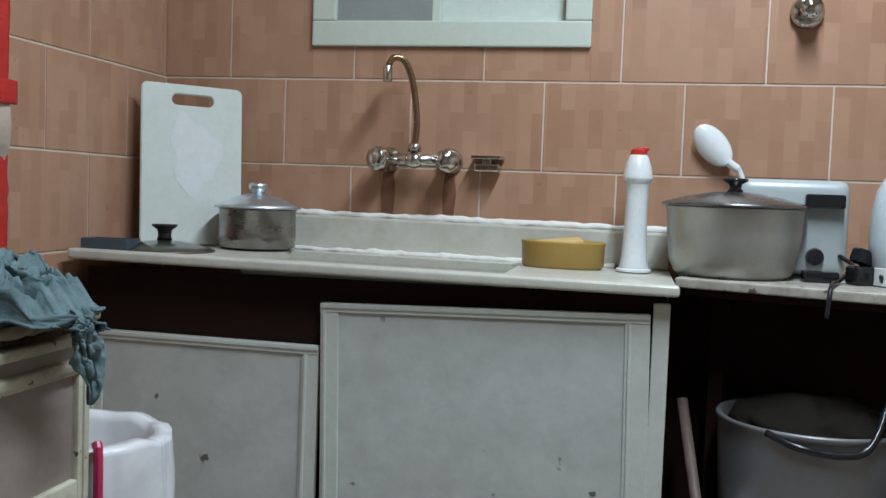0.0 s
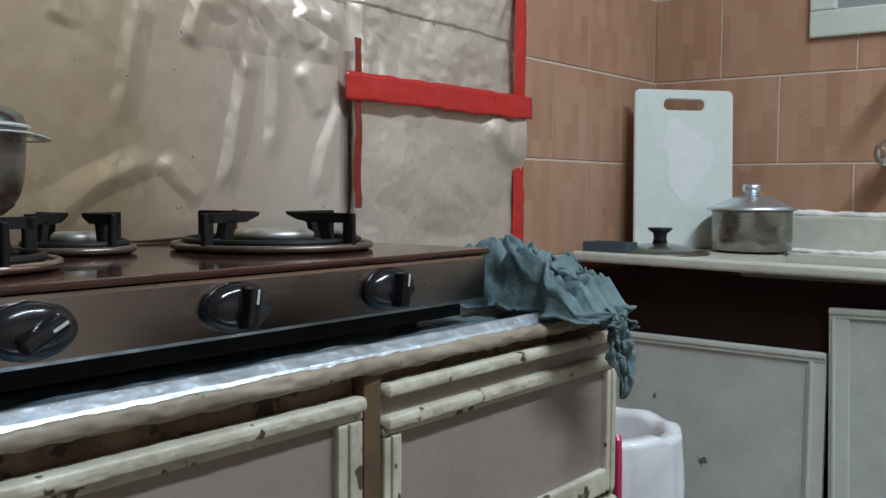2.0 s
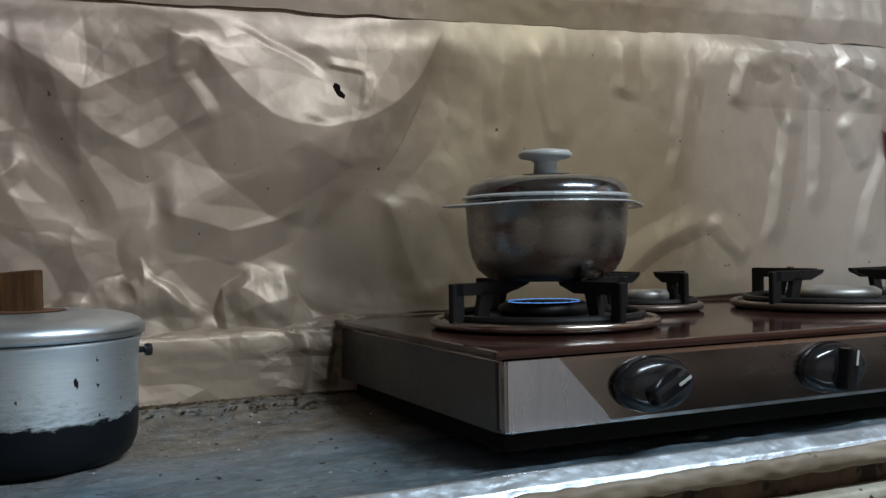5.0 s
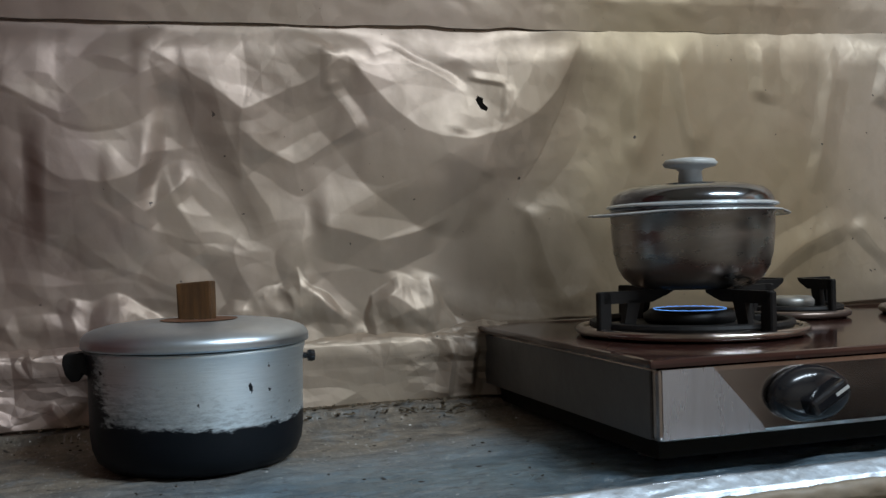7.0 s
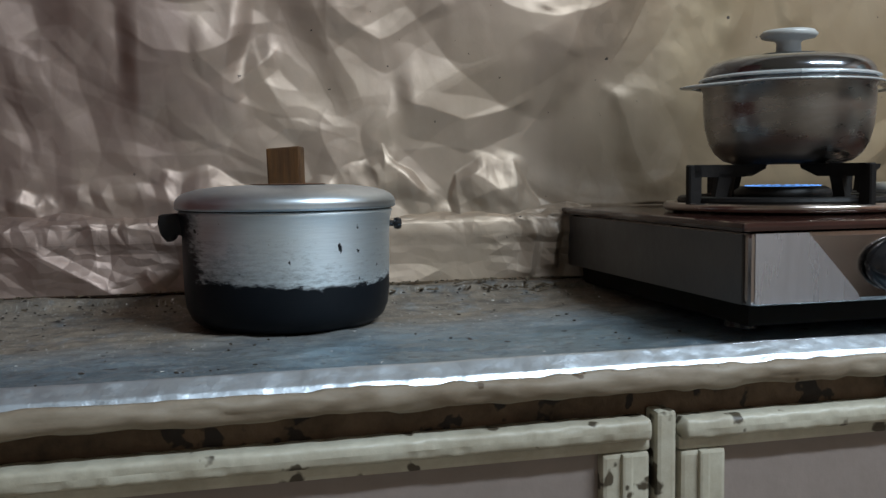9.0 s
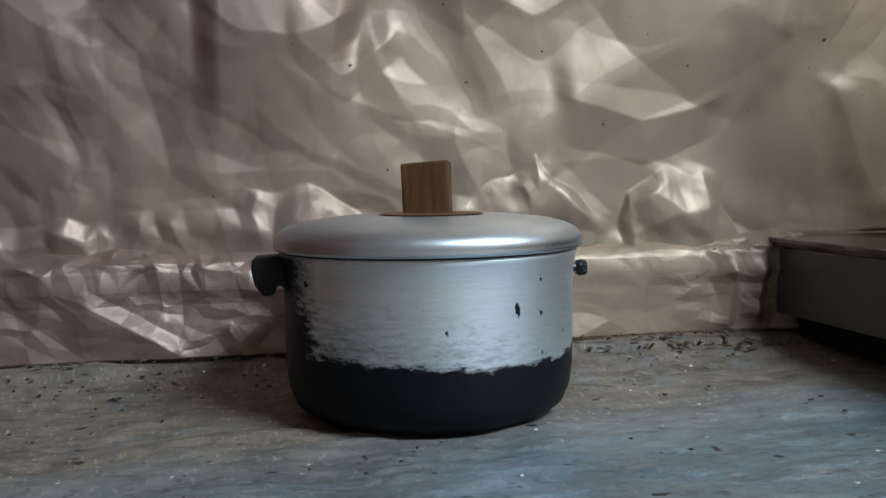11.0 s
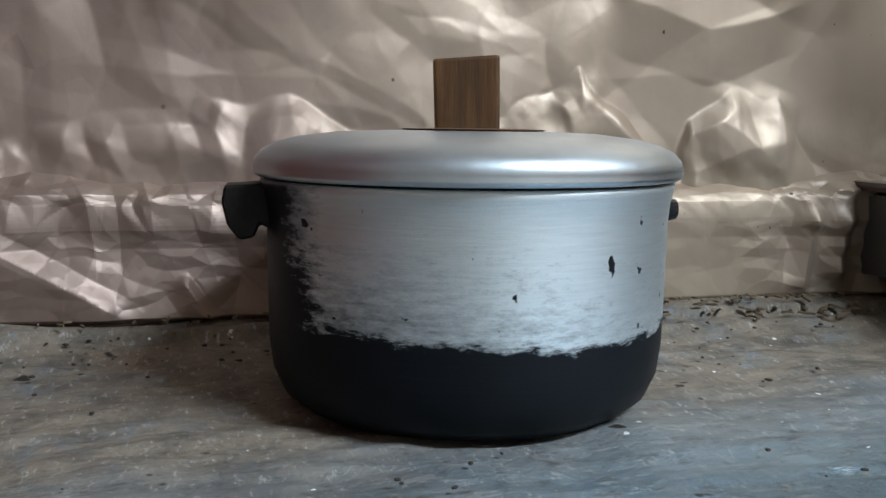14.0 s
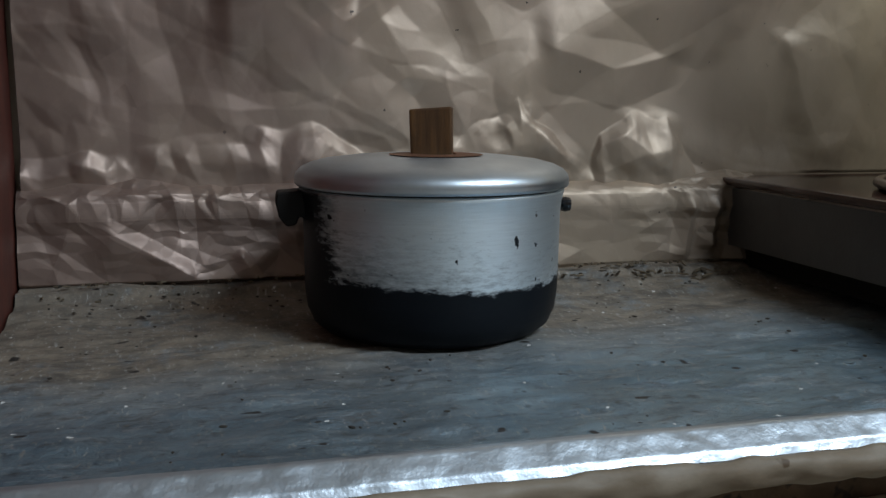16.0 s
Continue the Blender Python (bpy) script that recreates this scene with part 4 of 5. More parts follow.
part("end_panel", box((WX + 0.02, CY1 - 0.016, 0.03), (-0.648, CY1 - 0.008, CZ - 0.012)), RECESS, cab)
part("post", box((-0.654, 0.412, 0.08), (-0.640, 0.436, CZ - 0.012), 0.002), POST, cab, "rust-brown stained upright post")
DX = -0.638
door_panel("cabinet_door", cab, -0.60, -0.124, 0.10, 0.824, DX)
part("frame_strip", box((DX - 0.016, -0.121, 0.10), (DX + 0.002, -0.107, 0.828), 0.003), FRAME, cab)
door_panel("cabinet_door", cab, -0.104, 0.410, 0.10, 0.822, DX)
dr = part("drawer_front", box((DX - 0.014, 0.438, 0.793), (DX - 0.006, 0.914, 0.815)), PANEL, cab, "narrow drawer front")
wavy_rail(0.438, 0.914, 0.829, DX, dr, 77)
door_panel("cabinet_door", cab, 0.438, 0.914, 0.612, 0.797, DX, 0.028, 0.02)
door_panel("cabinet_door", cab, 0.438, 0.914, 0.10, 0.602, DX, 0.028, 0.02)

# tall dark wooden cupboard side at the counter's end
tall = thing("wooden_cupboard", (0, 0, 0), "dark red-brown varnished tall wooden cupboard beside the counter", "cupboard")
part("side_panel", box((WX + 0.004, -0.648, 0.0), (-0.66, -0.6205, 1.9), 0.003), REDWOOD, tall)
part("back_panel", box((WX + 0.004, -1.15, 0.0), (WX + 0.016, -0.650, 1.9)), REDWOOD, tall)
part("door", box((-0.70, -1.15, 0.05), (-0.68, -0.657, 1.9), 0.003), REDWOOD, tall)


# ---- gas hob ----
HX0, HX1, HY0, HY1, HZ0, HZ1 = -1.066, -0.700, -0.014, 0.692, 0.882, 0.937
hob = thing("gas_hob", (0, 0, 0), "three-burner stainless steel table gas hob, one burner lit", "gas hob")
part("body", box((HX0, HY0, HZ0), (HX1, HY1, HZ1), 0.004), STEEL, hob, "stainless steel casing")
part("glass_top", box((HX0 - 0.008, HY0 - 0.008, HZ1 + 0.0005), (HX1 + 0.003, HY1 + 0.006, HZ1 + 0.0075), 0.003), BROWN_GLASS, hob, "glossy dark brown glass top")
# Thin sheets added over the steel ends, coloured as their shaded side.
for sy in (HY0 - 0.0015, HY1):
    part("side_panel", box((HX0 + 0.004, sy, HZ0 + 0.001), (HX1 - 0.010, sy + 0.0015, HZ1 - 0.002)), SIDE_SHADE, hob, "dark sheet carrying the shade of the steel side")
# Added slab: the shadow gap under the hob, put in as near-black colour.
part("underside_shade", box((HX0 + 0.02, HY0 + 0.012, HZ0 - 0.018), (HX1 - 0.022, HY1 - 0.02, HZ0 - 0.001), 0.002), NEAR_BLACK, hob, "near-black slab for the shade under the hob")
for fx in (HX0 + 0.04, HX1 - 0.085):
    for fy in (HY0 + 0.045, HY1 - 0.045):
        part("foot", moved(lathe([(0, 0), (0.014, 0), (0.012, HZ0 - 0.018 - CZ), (0, HZ0 - 0.018 - CZ)], 20), pose(fx, fy, CZ)), BLACK, hob, "black rubber foot")
GZ = HZ1 + 0.0075
film_bm = prism([(HY0 + 0.003, HZ0 + 0.002), (HY0 + 0.093, HZ0 + 0.002), (HY0 + 0.090, HZ0 + 0.008), (HY0 + 0.047, HZ1 - 0.001), (HY0 + 0.003, HZ1 - 0.001)], 0.0008)
part("protective_film", moved(film_bm, pose(HX1 + 0.0006, 0, 0, 0, 0, 90)), CLEAR_STEEL, hob, "pale remnant of protective film on the steel corner")


def knob_mesh(lever):
    base = lathe([(0, 0), (0.0225, 0), (0.0232, 0.004), (0.0215, 0.010), (0.0165, 0.016), (0, 0.0185)], 48)
    grip = box((-0.0065, -0.0185, 0.012), (0.0065, 0.0185, 0.030), 0.004, 3)
    return base, grip


for ky, tip in ((0.118, 28), (0.309, 82), (0.512, 84)):
    base, grip = knob_mesh(0)
    m = pose(HX1, ky, 0.9105, 0, 90, 0)
    k = part("knob", moved(base, m @ Matrix.Diagonal((0.97, 1.62, 1, 1))), BLACK, hob, "glossy black oval knob", True)
    part("grip", moved(grip, m @ pose(0, 0, 0, 0, 0, tip)), BLACK, k)
    part("marker", moved(box((-0.0012, 0.004, 0.0300), (0.0012, 0.017, 0.0306)), m @ pose(0, 0, 0, 0, 0, tip)), KNOB_GREY, k, "pale pointer line")


def burner(x, y, r, lit, label):
    ring = part("burner_ring", moved(joined(torus(r, 0.0045, 72, 10, 0.9), lathe([(r, 0.001), (r * 0.8, -0.001), (r * 0.55, 0.0005), (r * 0.5, -0.002)], 64)), pose(x, y, GZ + 0.0055)), RING if not lit else STEEL, hob, label, True)
    part("burner_bowl", moved(lathe([(0, 0.003), (r * 0.62, 0.003), (r * 0.66, 0.007), (r * 0.60, 0.010), (0, 0.010)], 56), pose(x, y, GZ + 0.001)), IRON, ring, "black burner bowl", True)
    part("burner_cap", moved(lathe([(0, 0.006), (r * 0.36, 0.006), (r * 0.42, 0.012), (r * 0.42, 0.017), (r * 0.36, 0.021), (0, 0.022)], 48), pose(x, y, GZ + 0.002)), OLD_ALU if not lit else IRON, ring, "dull burner cap", True)
    for a in (45, 135, 225, 315):
        part("ring_lug", moved(box((r * 0.90, -0.006, 0.0), (r * 0.99, 0.006, 0.006), 0.0015, 1), pose(x, y, GZ, 0, 0, a)), IRON, ring)
    sup = part("pan_support", moved(torus(r * 0.88, 0.004, 56, 8), pose(x, y, GZ + 0.011)), IRON, hob, "black cast iron pan support")
    for a in (0, 90, 180, 270):
        h = 0.043
        pr = joined(box((r * 0.90, -0.0035, 0.006), (r * 1.03, 0.0035, h), 0.0012, 1),
                    prism([(r * 0.98, h), (r * 0.98, h - 0.011), (r * 0.45, h - 0.011), (r * 0.26, h - 0.004), (r * 0.24, h)], 0.007),
                    prism([(r * 0.58, h - 0.008), (r * 0.72, h - 0.008), (r * 0.78, 0.007), (r * 0.66, 0.007)], 0.007),
                    box((r * 0.66, -0.0035, 0.006), (r * 0.94, 0.0035, 0.013), 0.0012, 1))
        part("prong", moved(pr, pose(x, y, GZ, 0, 0, a + 8)), IRON, sup)
    return ring


b1 = burner(-0.862, 0.120, 0.103, True, "shiny steel burner ring")
burner(-0.965, 0.318, 0.058, False, "small stained burner ring")
burner(-0.880, 0.518, 0.112, False, "brown stained burner ring")
part("igniter", joined(tube([(-0.958, 0.528, GZ), (-0.958, 0.528, GZ + 0.036)], 0.0028), tube([(-0.958, 0.528, GZ + 0.032), (-0.958, 0.528, GZ + 0.044)], 0.0042), tube([(-0.958, 0.528, GZ), (-0.958, 0.528, GZ + 0.016)], 0.005)), RUST, hob, "burnt brown spark pin behind the burner")
fl = lathe([(0.030, 0.0), (0.034, 0.002), (0.0345, 0.005), (0.0335, 0.0078), (0.0320, 0.004), (0.028, 0.0015)], 64)
for v in fl.verts:
    v.co.z += 0.0003 * math.sin(24 * math.atan2(v.co.y, v.co.x)) * (v.co.z > 0.0045)
part("gas_flame", moved(fl, pose(-0.862, 0.120, GZ + 0.016)), FLAME, b1, "thin blue gas flame", True)

# ---- pot on the lit burner ----
PZ = GZ + 0.043
pot2 = thing("saucepan", (-0.862, 0.124, PZ), "small stainless steel saucepan with lid on the lit burner", "cooking pot", turn=4)
prof = [(0, 0), (0.046, 0), (0.056, 0.003), (0.0645, 0.010), (0.0700, 0.020), (0.0735, 0.034), (0.0750, 0.050), (0.0755, 0.068), (0.078, 0.0705), (0.078, 0.0725), (0.0730, 0.0725), (0.072, 0.04), (0.06, 0.006), (0, 0.004)]
part("body", lathe(prof, 72), STEEL_POT, pot2, "polished steel body with scorch marks", True)
rim = lathe([(0.075, 0.0700), (0.0825, 0.0704), (0.0838, 0.0714), (0.0825, 0.0724), (0.075, 0.0724)], 96, True)
for v in rim.verts:
    ang = math.atan2(v.co.y, v.co.x)
    ear = max(0.0, abs(math.sin(ang)) - 0.80) / 0.20
    v.co.y *= 1 + 0.30 * ear
    v.co.z -= 0.003 * ear
part("flanged_rim", rim, STEEL_RIM, pot2, "bright flanged rim with two ear handles", True)
lid2 = part("lid", lathe([(0.0755, 0.0798), (0.0748, 0.0830), (0.0725, 0.0880), (0.066, 0.0930), (0.050, 0.0970), (0.028, 0.0988), (0, 0.0995), (0, 0.098), (0.066, 0.090), (0.0715, 0.0798)], 72), LID_STEEL, pot2, "domed steel lid", True)
part("lid_edge", lathe([(0.0715, 0.0760), (0.0785, 0.0760), (0.0800, 0.0772), (0.0785, 0.0785), (0.0757, 0.0796), (0.0715, 0.0798)], 72, True), STEEL_RIM, lid2, "bright rolled lid edge", True)
part("lid_skirt", lathe([(0.0715, 0.0722), (0.0755, 0.0722), (0.0760, 0.0759), (0.0715, 0.0759)], 72, True), LID_STEEL, lid2, "dark recess under the lid edge", True)
part("lid_knob", lathe([(0, 0.099), (0.0115, 0.099), (0.0105, 0.110), (0.013, 0.1125), (0.0235, 0.1145), (0.0255, 0.1175), (0.0225, 0.121), (0.012, 0.1225), (0, 0.1225)], 40), KNOB_GREY, lid2, "grey plastic mushroom knob", True)

# ---- sooty pot on the counter ----
pot = thing("cooking_pot", (-0.925, -0.3285, CZ + 0.001), "soot-blackened aluminium pot with lid and wooden block handle", "cooking pot", turn=-4)
body = lathe([(0, 0.000), (0.064, 0.000), (0.0745, 0.002), (0.0815, 0.0075), (0.0855, 0.0165), (0.0870, 0.028), (0.0875, 0.055), (0.0877, 0.0780), (0.0885, 0.0865), (0.0898, 0.0920), (0.0905, 0.0940), (0.0900, 0.0952), (0.0848, 0.0954), (0.0848, 0.0968), (0.0835, 0.0968), (0.0838, 0.06), (0.080, 0.02), (0.06, 0.003), (0, 0.002)], 120)
part("body", body, SOOTY, pot, "brushed aluminium body, black with soot below", True)
# Black ring: the shade of the gap below the lid, put into colour.
part("lid_gap_shade", lathe([(0.0849, 0.0955), (0.0888, 0.0955), (0.0888, 0.0962), (0.0849, 0.0963)], 96, True), IRON, pot, "black ring for the shade in the gap under the lid", True)
lid = part("lid", lathe([(0.0850, 0.0964), (0.0915, 0.0964), (0.0930, 0.0972), (0.0934, 0.0986), (0.0929, 0.0996), (0.0933, 0.1008), (0.0925, 0.1040), (0.0895, 0.1074), (0.0838, 0.1102), (0.0745, 0.1126), (0.0560, 0.1148), (0.03, 0.1156), (0, 0.1160), (0, 0.1145), (0.08, 0.109), (0.0850, 0.1)], 120), ALU_LID, pot, "dull aluminium lid with a rolled rim", True)
block = box((-0.010, -0.0142, 0.1150), (0.010, 0.0142, 0.1462), 0.0014, 2)
for v in block.verts:
    if v.co.z > 0.13:
        v.co.z += 0.07 * v.co.y
        v.co.y = v.co.y * 1.02 - 0.0008
part("block_handle", moved(block, pose(0, 0, 0, 0, -1.5, -14)), BLOCK_WOOD, lid, "oiled wooden block")
part("burn_ring", moved(lathe([(0.014, 0.0), (0.030, -0.0002), (0.032, 0.0004), (0.014, 0.0008)], 40, True), pose(0.004, 0.002, 0.1158)), RUST, lid, "brown burnt ring round the handle")


stub = prism([(0.083, 0.0945), (0.0900, 0.0935), (0.1050, 0.0925), (0.1062, 0.0860), (0.1040, 0.0765), (0.0990, 0.0705), (0.0930, 0.0715), (0.0905, 0.0770), (0.083, 0.0730)], 0.024)
bmesh.ops.bevel(stub, geom=stub.edges[:], offset=0.0010, segments=1, affect="EDGES")
part("side_handle", moved(stub, pose(0, 0, 0, 0, 0, -90)), IRON, pot, "charred black handle stub")
part("handle_bolt", joined(tube([(0.002, 0.083, 0.082), (0.002, 0.095, 0.0815)], 0.0026), moved(lathe([(0, -0.004), (0.0045, -0.003), (0.0052, 0), (0.0045, 0.003), (0, 0.004)], 16), pose(0.002, 0.0955, 0.0815, 90, 0, 0))), BLACK, pot, "bare bolt of a missing handle")
part("handle_bracket", box((-0.009, 0.083, 0.072), (0.011, 0.0868, 0.092), 0.002), BLACK, pot)
pot.scale = (1.015, 1.015, 1.045)


# ---- cloth at the counter's end ----
def cloth():
    nu, nv = 150, 130
    U, V = np.meshgrid(np.linspace(0, 1, nu), np.linspace(0, 1, nv))        # U: back to front and over the edge, V: along y
    hang = np.clip((U - 0.60) / 0.06, 0, 1)
    y_mid = 0.800 + 0.015 * U + 0.012 * np.sin(U * 7)
    half = 0.070 * (1 - 0.55 * hang)
    Y = y_mid + half * (2 * V - 1) + 0.012 * lattice(U * 7, V * 4, 51) + 0.006 * lattice(U * 20, V * 13, 55)
    run, flat = U * 0.35, 0.208
    X = np.where(run < flat, -0.826 + run, -0.826 + flat) + 0.008 * lattice(U * 9, V * 9, 56)
    drop = np.clip(run - flat, 0, 1)
    pile = np.exp(-((V - 0.40) / 0.36) ** 2) * (0.030 * np.exp(-((U - 0.22) / 0.24) ** 2) + 0.012)
    pile *= np.clip((flat - run) / 0.07 + 0.3, 0, 1)
    crum = 0.022 * shards(U, V, 0.17, 28, 52) + 0.022 * shards(U, V, 0.09, -50, 54) + 0.012 * pleats(U, V, 0.21, 65, 58, 0.6) + 0.012 * pleats(U, V, 0.13, 10, 59, 0.9) + 0.015 * shards(U, V, 0.07, -35, 60, 0.5) + 0.009 * shards(U, V, 0.045, -20, 61) + 0.002 * lattice(U * 60, V * 50, 57)
    crum += 0.020 * pleats(U, V, 0.15, 40, 66, 0.7) + 0.014 * pleats(U, V, 0.085, -30, 67, 0.8) + 0.008 * pleats(U, V, 0.05, 70, 68, 0.8) - 0.012
    edge = np.clip(np.minimum(V, 1 - V) / 0.12, 0.15, 1)
    tail = 0.15 + 0.95 * np.exp(-np.abs((V - 0.50) / 0.22) ** 1.6)
    Z = CZ + 0.006 + (pile + crum * 0.9) * np.where(run < flat, edge, edge * 0.3) - drop * 0.70 * tail
    X = X + np.where(run >= flat, crum * 0.4 + 0.020 * np.clip(drop / 0.02, 0, 1), 0)
    X = X + np.where(run < flat - 0.02, 0.020 * (shards(U, V, 0.12, 15, 62) - 0.5) + 0.012 * (shards(U, V, 0.06, 50, 63) - 0.5), 0)
    Y = Y + (1 - 0.6 * hang) * (0.022 * (shards(U, V, 0.11, -25, 64) - 0.5) + 0.012 * (shards(U, V, 0.055, 35, 65) - 0.5))
    return np.stack([X, Y, Z], -1)


tagged(sheet(cloth(), CLOTH, "dish_cloth", thick=0.003), "crumpled dark teal dishcloth hanging over the counter's edge", "cloth")

# ---- sink unit ----
SZ, SY0, SX0, SX1 = 0.872, 1.515, -1.062, 0.115
sink = thing("sink_worktop", (0, 0, 0), "worn cream marble sink top with a sunken basin", "sink")
BX0, BX1, BY0, BY1 = -0.72, -0.20, 1.60, 1.85


def slab(lo, hi):
    return box(lo, hi, 0.0)


tilt = Matrix.Translation((0.0, 0, SZ)) @ Matrix.Rotation(radians(0.55), 4, "Y") @ Matrix.Translation((0, 0, -SZ))
part("slab", moved(joined(slab((SX0, SY0 + 0.02, SZ - 0.016), (BX0, WY - 0.004, SZ)), slab((BX1, SY0 + 0.02, SZ - 0.016), (SX1, WY - 0.004, SZ)),
                          slab((BX0, SY0 + 0.02, SZ - 0.016), (BX1, BY0, SZ)), slab((BX0, BY1, SZ - 0.016), (BX1, WY - 0.004, SZ))), tilt), MARBLE, sink)
part("front_edge", moved(box((SX0, SY0, SZ - 0.017), (SX1 + 0.006, SY0 + 0.032, SZ + 0.004), 0.008, 4), tilt), MARBLE, sink, "rounded marble front edge")
part("basin", moved(joined(box((BX0 - 0.004, BY0 - 0.004, SZ - 0.16), (BX1 + 0.004, BY1 + 0.004, SZ - 0.15)), box((BX0 - 0.006, BY0 - 0.006, SZ - 0.15), (BX0 - 0.0005, BY1 + 0.006, SZ - 0.004)),
                           box((BX1 + 0.0005, BY0 - 0.006, SZ - 0.15), (BX1 + 0.006, BY1 + 0.006, SZ - 0.004)), box((BX0, BY1 + 0.0005, SZ - 0.15), (BX1, BY1 + 0.006, SZ - 0.004)),
                           box((BX0, BY0 - 0.006, SZ - 0.15), (BX1, BY0 - 0.0005, SZ - 0.004))), tilt), MARBLE, sink, "dull stone basin")
part("upstand", moved(box((-0.90, WY - 0.030, SZ + 0.001), (SX1, WY - 0.005, SZ + 0.082), 0.006), tilt), MARBLE, sink, "marble upstand against the tiles")


def bead(x0, x1, y, z, r, seed):
    """A rough hand-laid cement bead."""
    n, k = 160, 9
    T, A = np.meshgrid(np.linspace(0, 1, n), np.linspace(0, 2 * math.pi, k))
    R = r * (1 + 0.35 * lattice(T * 60, A, seed) + 0.3 * lattice(T * 18, A * 0, seed + 1))
    x = x0 + (x1 - x0) * T
    return np.stack([x, y + R * np.cos(A), z - (x - 0) * math.tan(radians(0.55)) + R * np.sin(A)], -1)


sheet(bead(-0.90, SX1, WY - 0.019, SZ + 0.086, 0.008, 61), CAULK, "cement_bead", sink, "rough white cement bead")
sheet(bead(-0.74, 0.0, WY - 0.034, SZ + 0.003, 0.007, 64), CAULK, "cement_bead", sink, "rough white cement bead")

sinkcab = thing("sink_cabinet", (0, 0, 0), "grey sink cabinet with pale metal framed doors", "cabinet")
DY = 1.555
# Boards coloured near-black to hold the shade below the sink; the apron is added.
part("back_board", box((SX0 + 0.01, 1.86, 0.05), (0.085, 1.90, 0.70)), DARK, sinkcab, "back board, near-black for the cavity's shade")
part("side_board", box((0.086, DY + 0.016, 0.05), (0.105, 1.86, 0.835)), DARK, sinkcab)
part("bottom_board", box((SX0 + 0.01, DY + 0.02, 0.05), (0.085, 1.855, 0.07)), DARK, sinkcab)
part("apron", box((SX0 + 0.01, DY + 0.022, 0.55), (0.085, DY + 0.030, 0.848)), DARK, sinkcab, "added apron board, near-black for the shade below the sink")


def sink_door(x0, x1, z0, z1, turn, y, s0, s1):
    m = Matrix.Translation((x0, y, z1)) @ Matrix.Rotation(radians(turn), 4, "Y") @ Matrix.Translation((-x0, -y, -z1))
    d = part("cabinet_door", moved(box((x0 + s0 * 0.7, y + 0.004, z0), (x1 - s1 * 0.7, y + 0.012, z1 - 0.01)), m), PANEL_SINK, sinkcab, "stained grey laminate panel door")
    part("top_rail", moved(joined(box((x0, y - 0.004, z1 - 0.011), (x1, y + 0.014, z1), 0.003), box((x0, y - 0.001, z1 - 0.018), (x1, y + 0.012, z1 - 0.010), 0.001)), m), FRAME_SINK, d)
    for a, b in ((x0, x0 + s0), (x1 - s1, x1)):
        part("stile", moved(joined(box((a, y, z0), (b, y + 0.014, z1 - 0.018), 0.002), box((a + 0.006, y - 0.004, z0), (a + 0.012, y + 0.01, z1 - 0.018), 0.0015)), m), FRAME_SINK, d)
    return d


sink_door(-1.035, -0.548, 0.10, 0.722, 0.4, DY + 0.003, 0.03, 0.035)
sink_door(-0.545, 0.074, 0.10, 0.804, -1.3, DY - 0.004, 0.036, 0.045)
part("end_stile", box((0.078, DY - 0.002, 0.05), (0.108, DY + 0.014, 0.838), 0.003), FRAME_SINK, sinkcab)

# tap on the wall
TX, TY, TZ = -0.452, WY - 0.055, 1.093
tap = thing("wall_tap", (0, 0, 0), "tarnished chrome wall mixer tap with a tall curved spout", "tap")
part("body", joined(tube([(TX - 0.07, TY, TZ), (TX + 0.07, TY, TZ)], 0.0135, 16), moved(lathe([(0, -0.02), (0.020, -0.012), (0.023, 0), (0.020, 0.012), (0, 0.02)], 24), pose(TX, TY, TZ))), CHROME, tap, "chrome mixer body", True)
for sx in (-1, 1):
    part("wall_flange", moved(lathe([(0, 0), (0.030, 0), (0.027, 0.010), (0.015, 0.016), (0.015, 0.05), (0, 0.05)], 28), pose(TX + sx * 0.072, WY - 0.003, TZ, 90, 0, 0)), CHROME, tap, "", True)
    hd = [(0, 0), (0.020, 0), (0.023, 0.006)] + [(0.0265, 0.010), (0.0265, 0.030), (0.022, 0.038), (0, 0.040)]
    kn = lathe(hd, 24)
    for v in kn.verts:
        r = math.hypot(v.co.x, v.co.y)
        if r > 0.022:
            k = 1 + 0.06 * math.cos(8 * math.atan2(v.co.y, v.co.x))
            v.co.x, v.co.y = v.co.x * k, v.co.y * k
    part("tap_handle", moved(kn, pose(TX + sx * 0.070, TY + 0.005, TZ, 90, 0, sx * 25)), CHROME, tap, "fluted chrome tap handle", True)
part("spout_collar", moved(lathe([(0, 0), (0.015, 0), (0.015, 0.012), (0.010, 0.02), (0, 0.02)], 20), pose(TX, TY, TZ + 0.018)), CHROME, tap, "", True)
part("spout", tube(arc([(TX, TY, TZ + 0.03), (TX + 0.004, TY - 0.004, TZ + 0.09), (TX - 0.006, TY - 0.012, TZ + 0.17), (TX - 0.022, TY - 0.025, TZ + 0.215), (TX - 0.044, TY - 0.035, TZ + 0.222), (TX - 0.056, TY - 0.040, TZ + 0.205)], 6), 0.0075, 12), BRASS_PIPE, tap, "browned curved spout pipe", True)
part("spout_nozzle", moved(lathe([(0, 0), (0.010, 0), (0.011, 0.006), (0.010, 0.034), (0.007, 0.038), (0, 0.038)], 20), pose(TX - 0.057, TY - 0.040, TZ + 0.168)), CHROME, tap, "", True)
for sx, w in ((-1, 0.022), (1, 0.020)):
    st = prism([(-w * 0.5, 0), (w * 0.5, 0), (w * 0.8, -0.05), (w * 0.55, -0.108), (-w * 0.65, -0.108), (-w * 0.8, -0.05)], 0.0016)
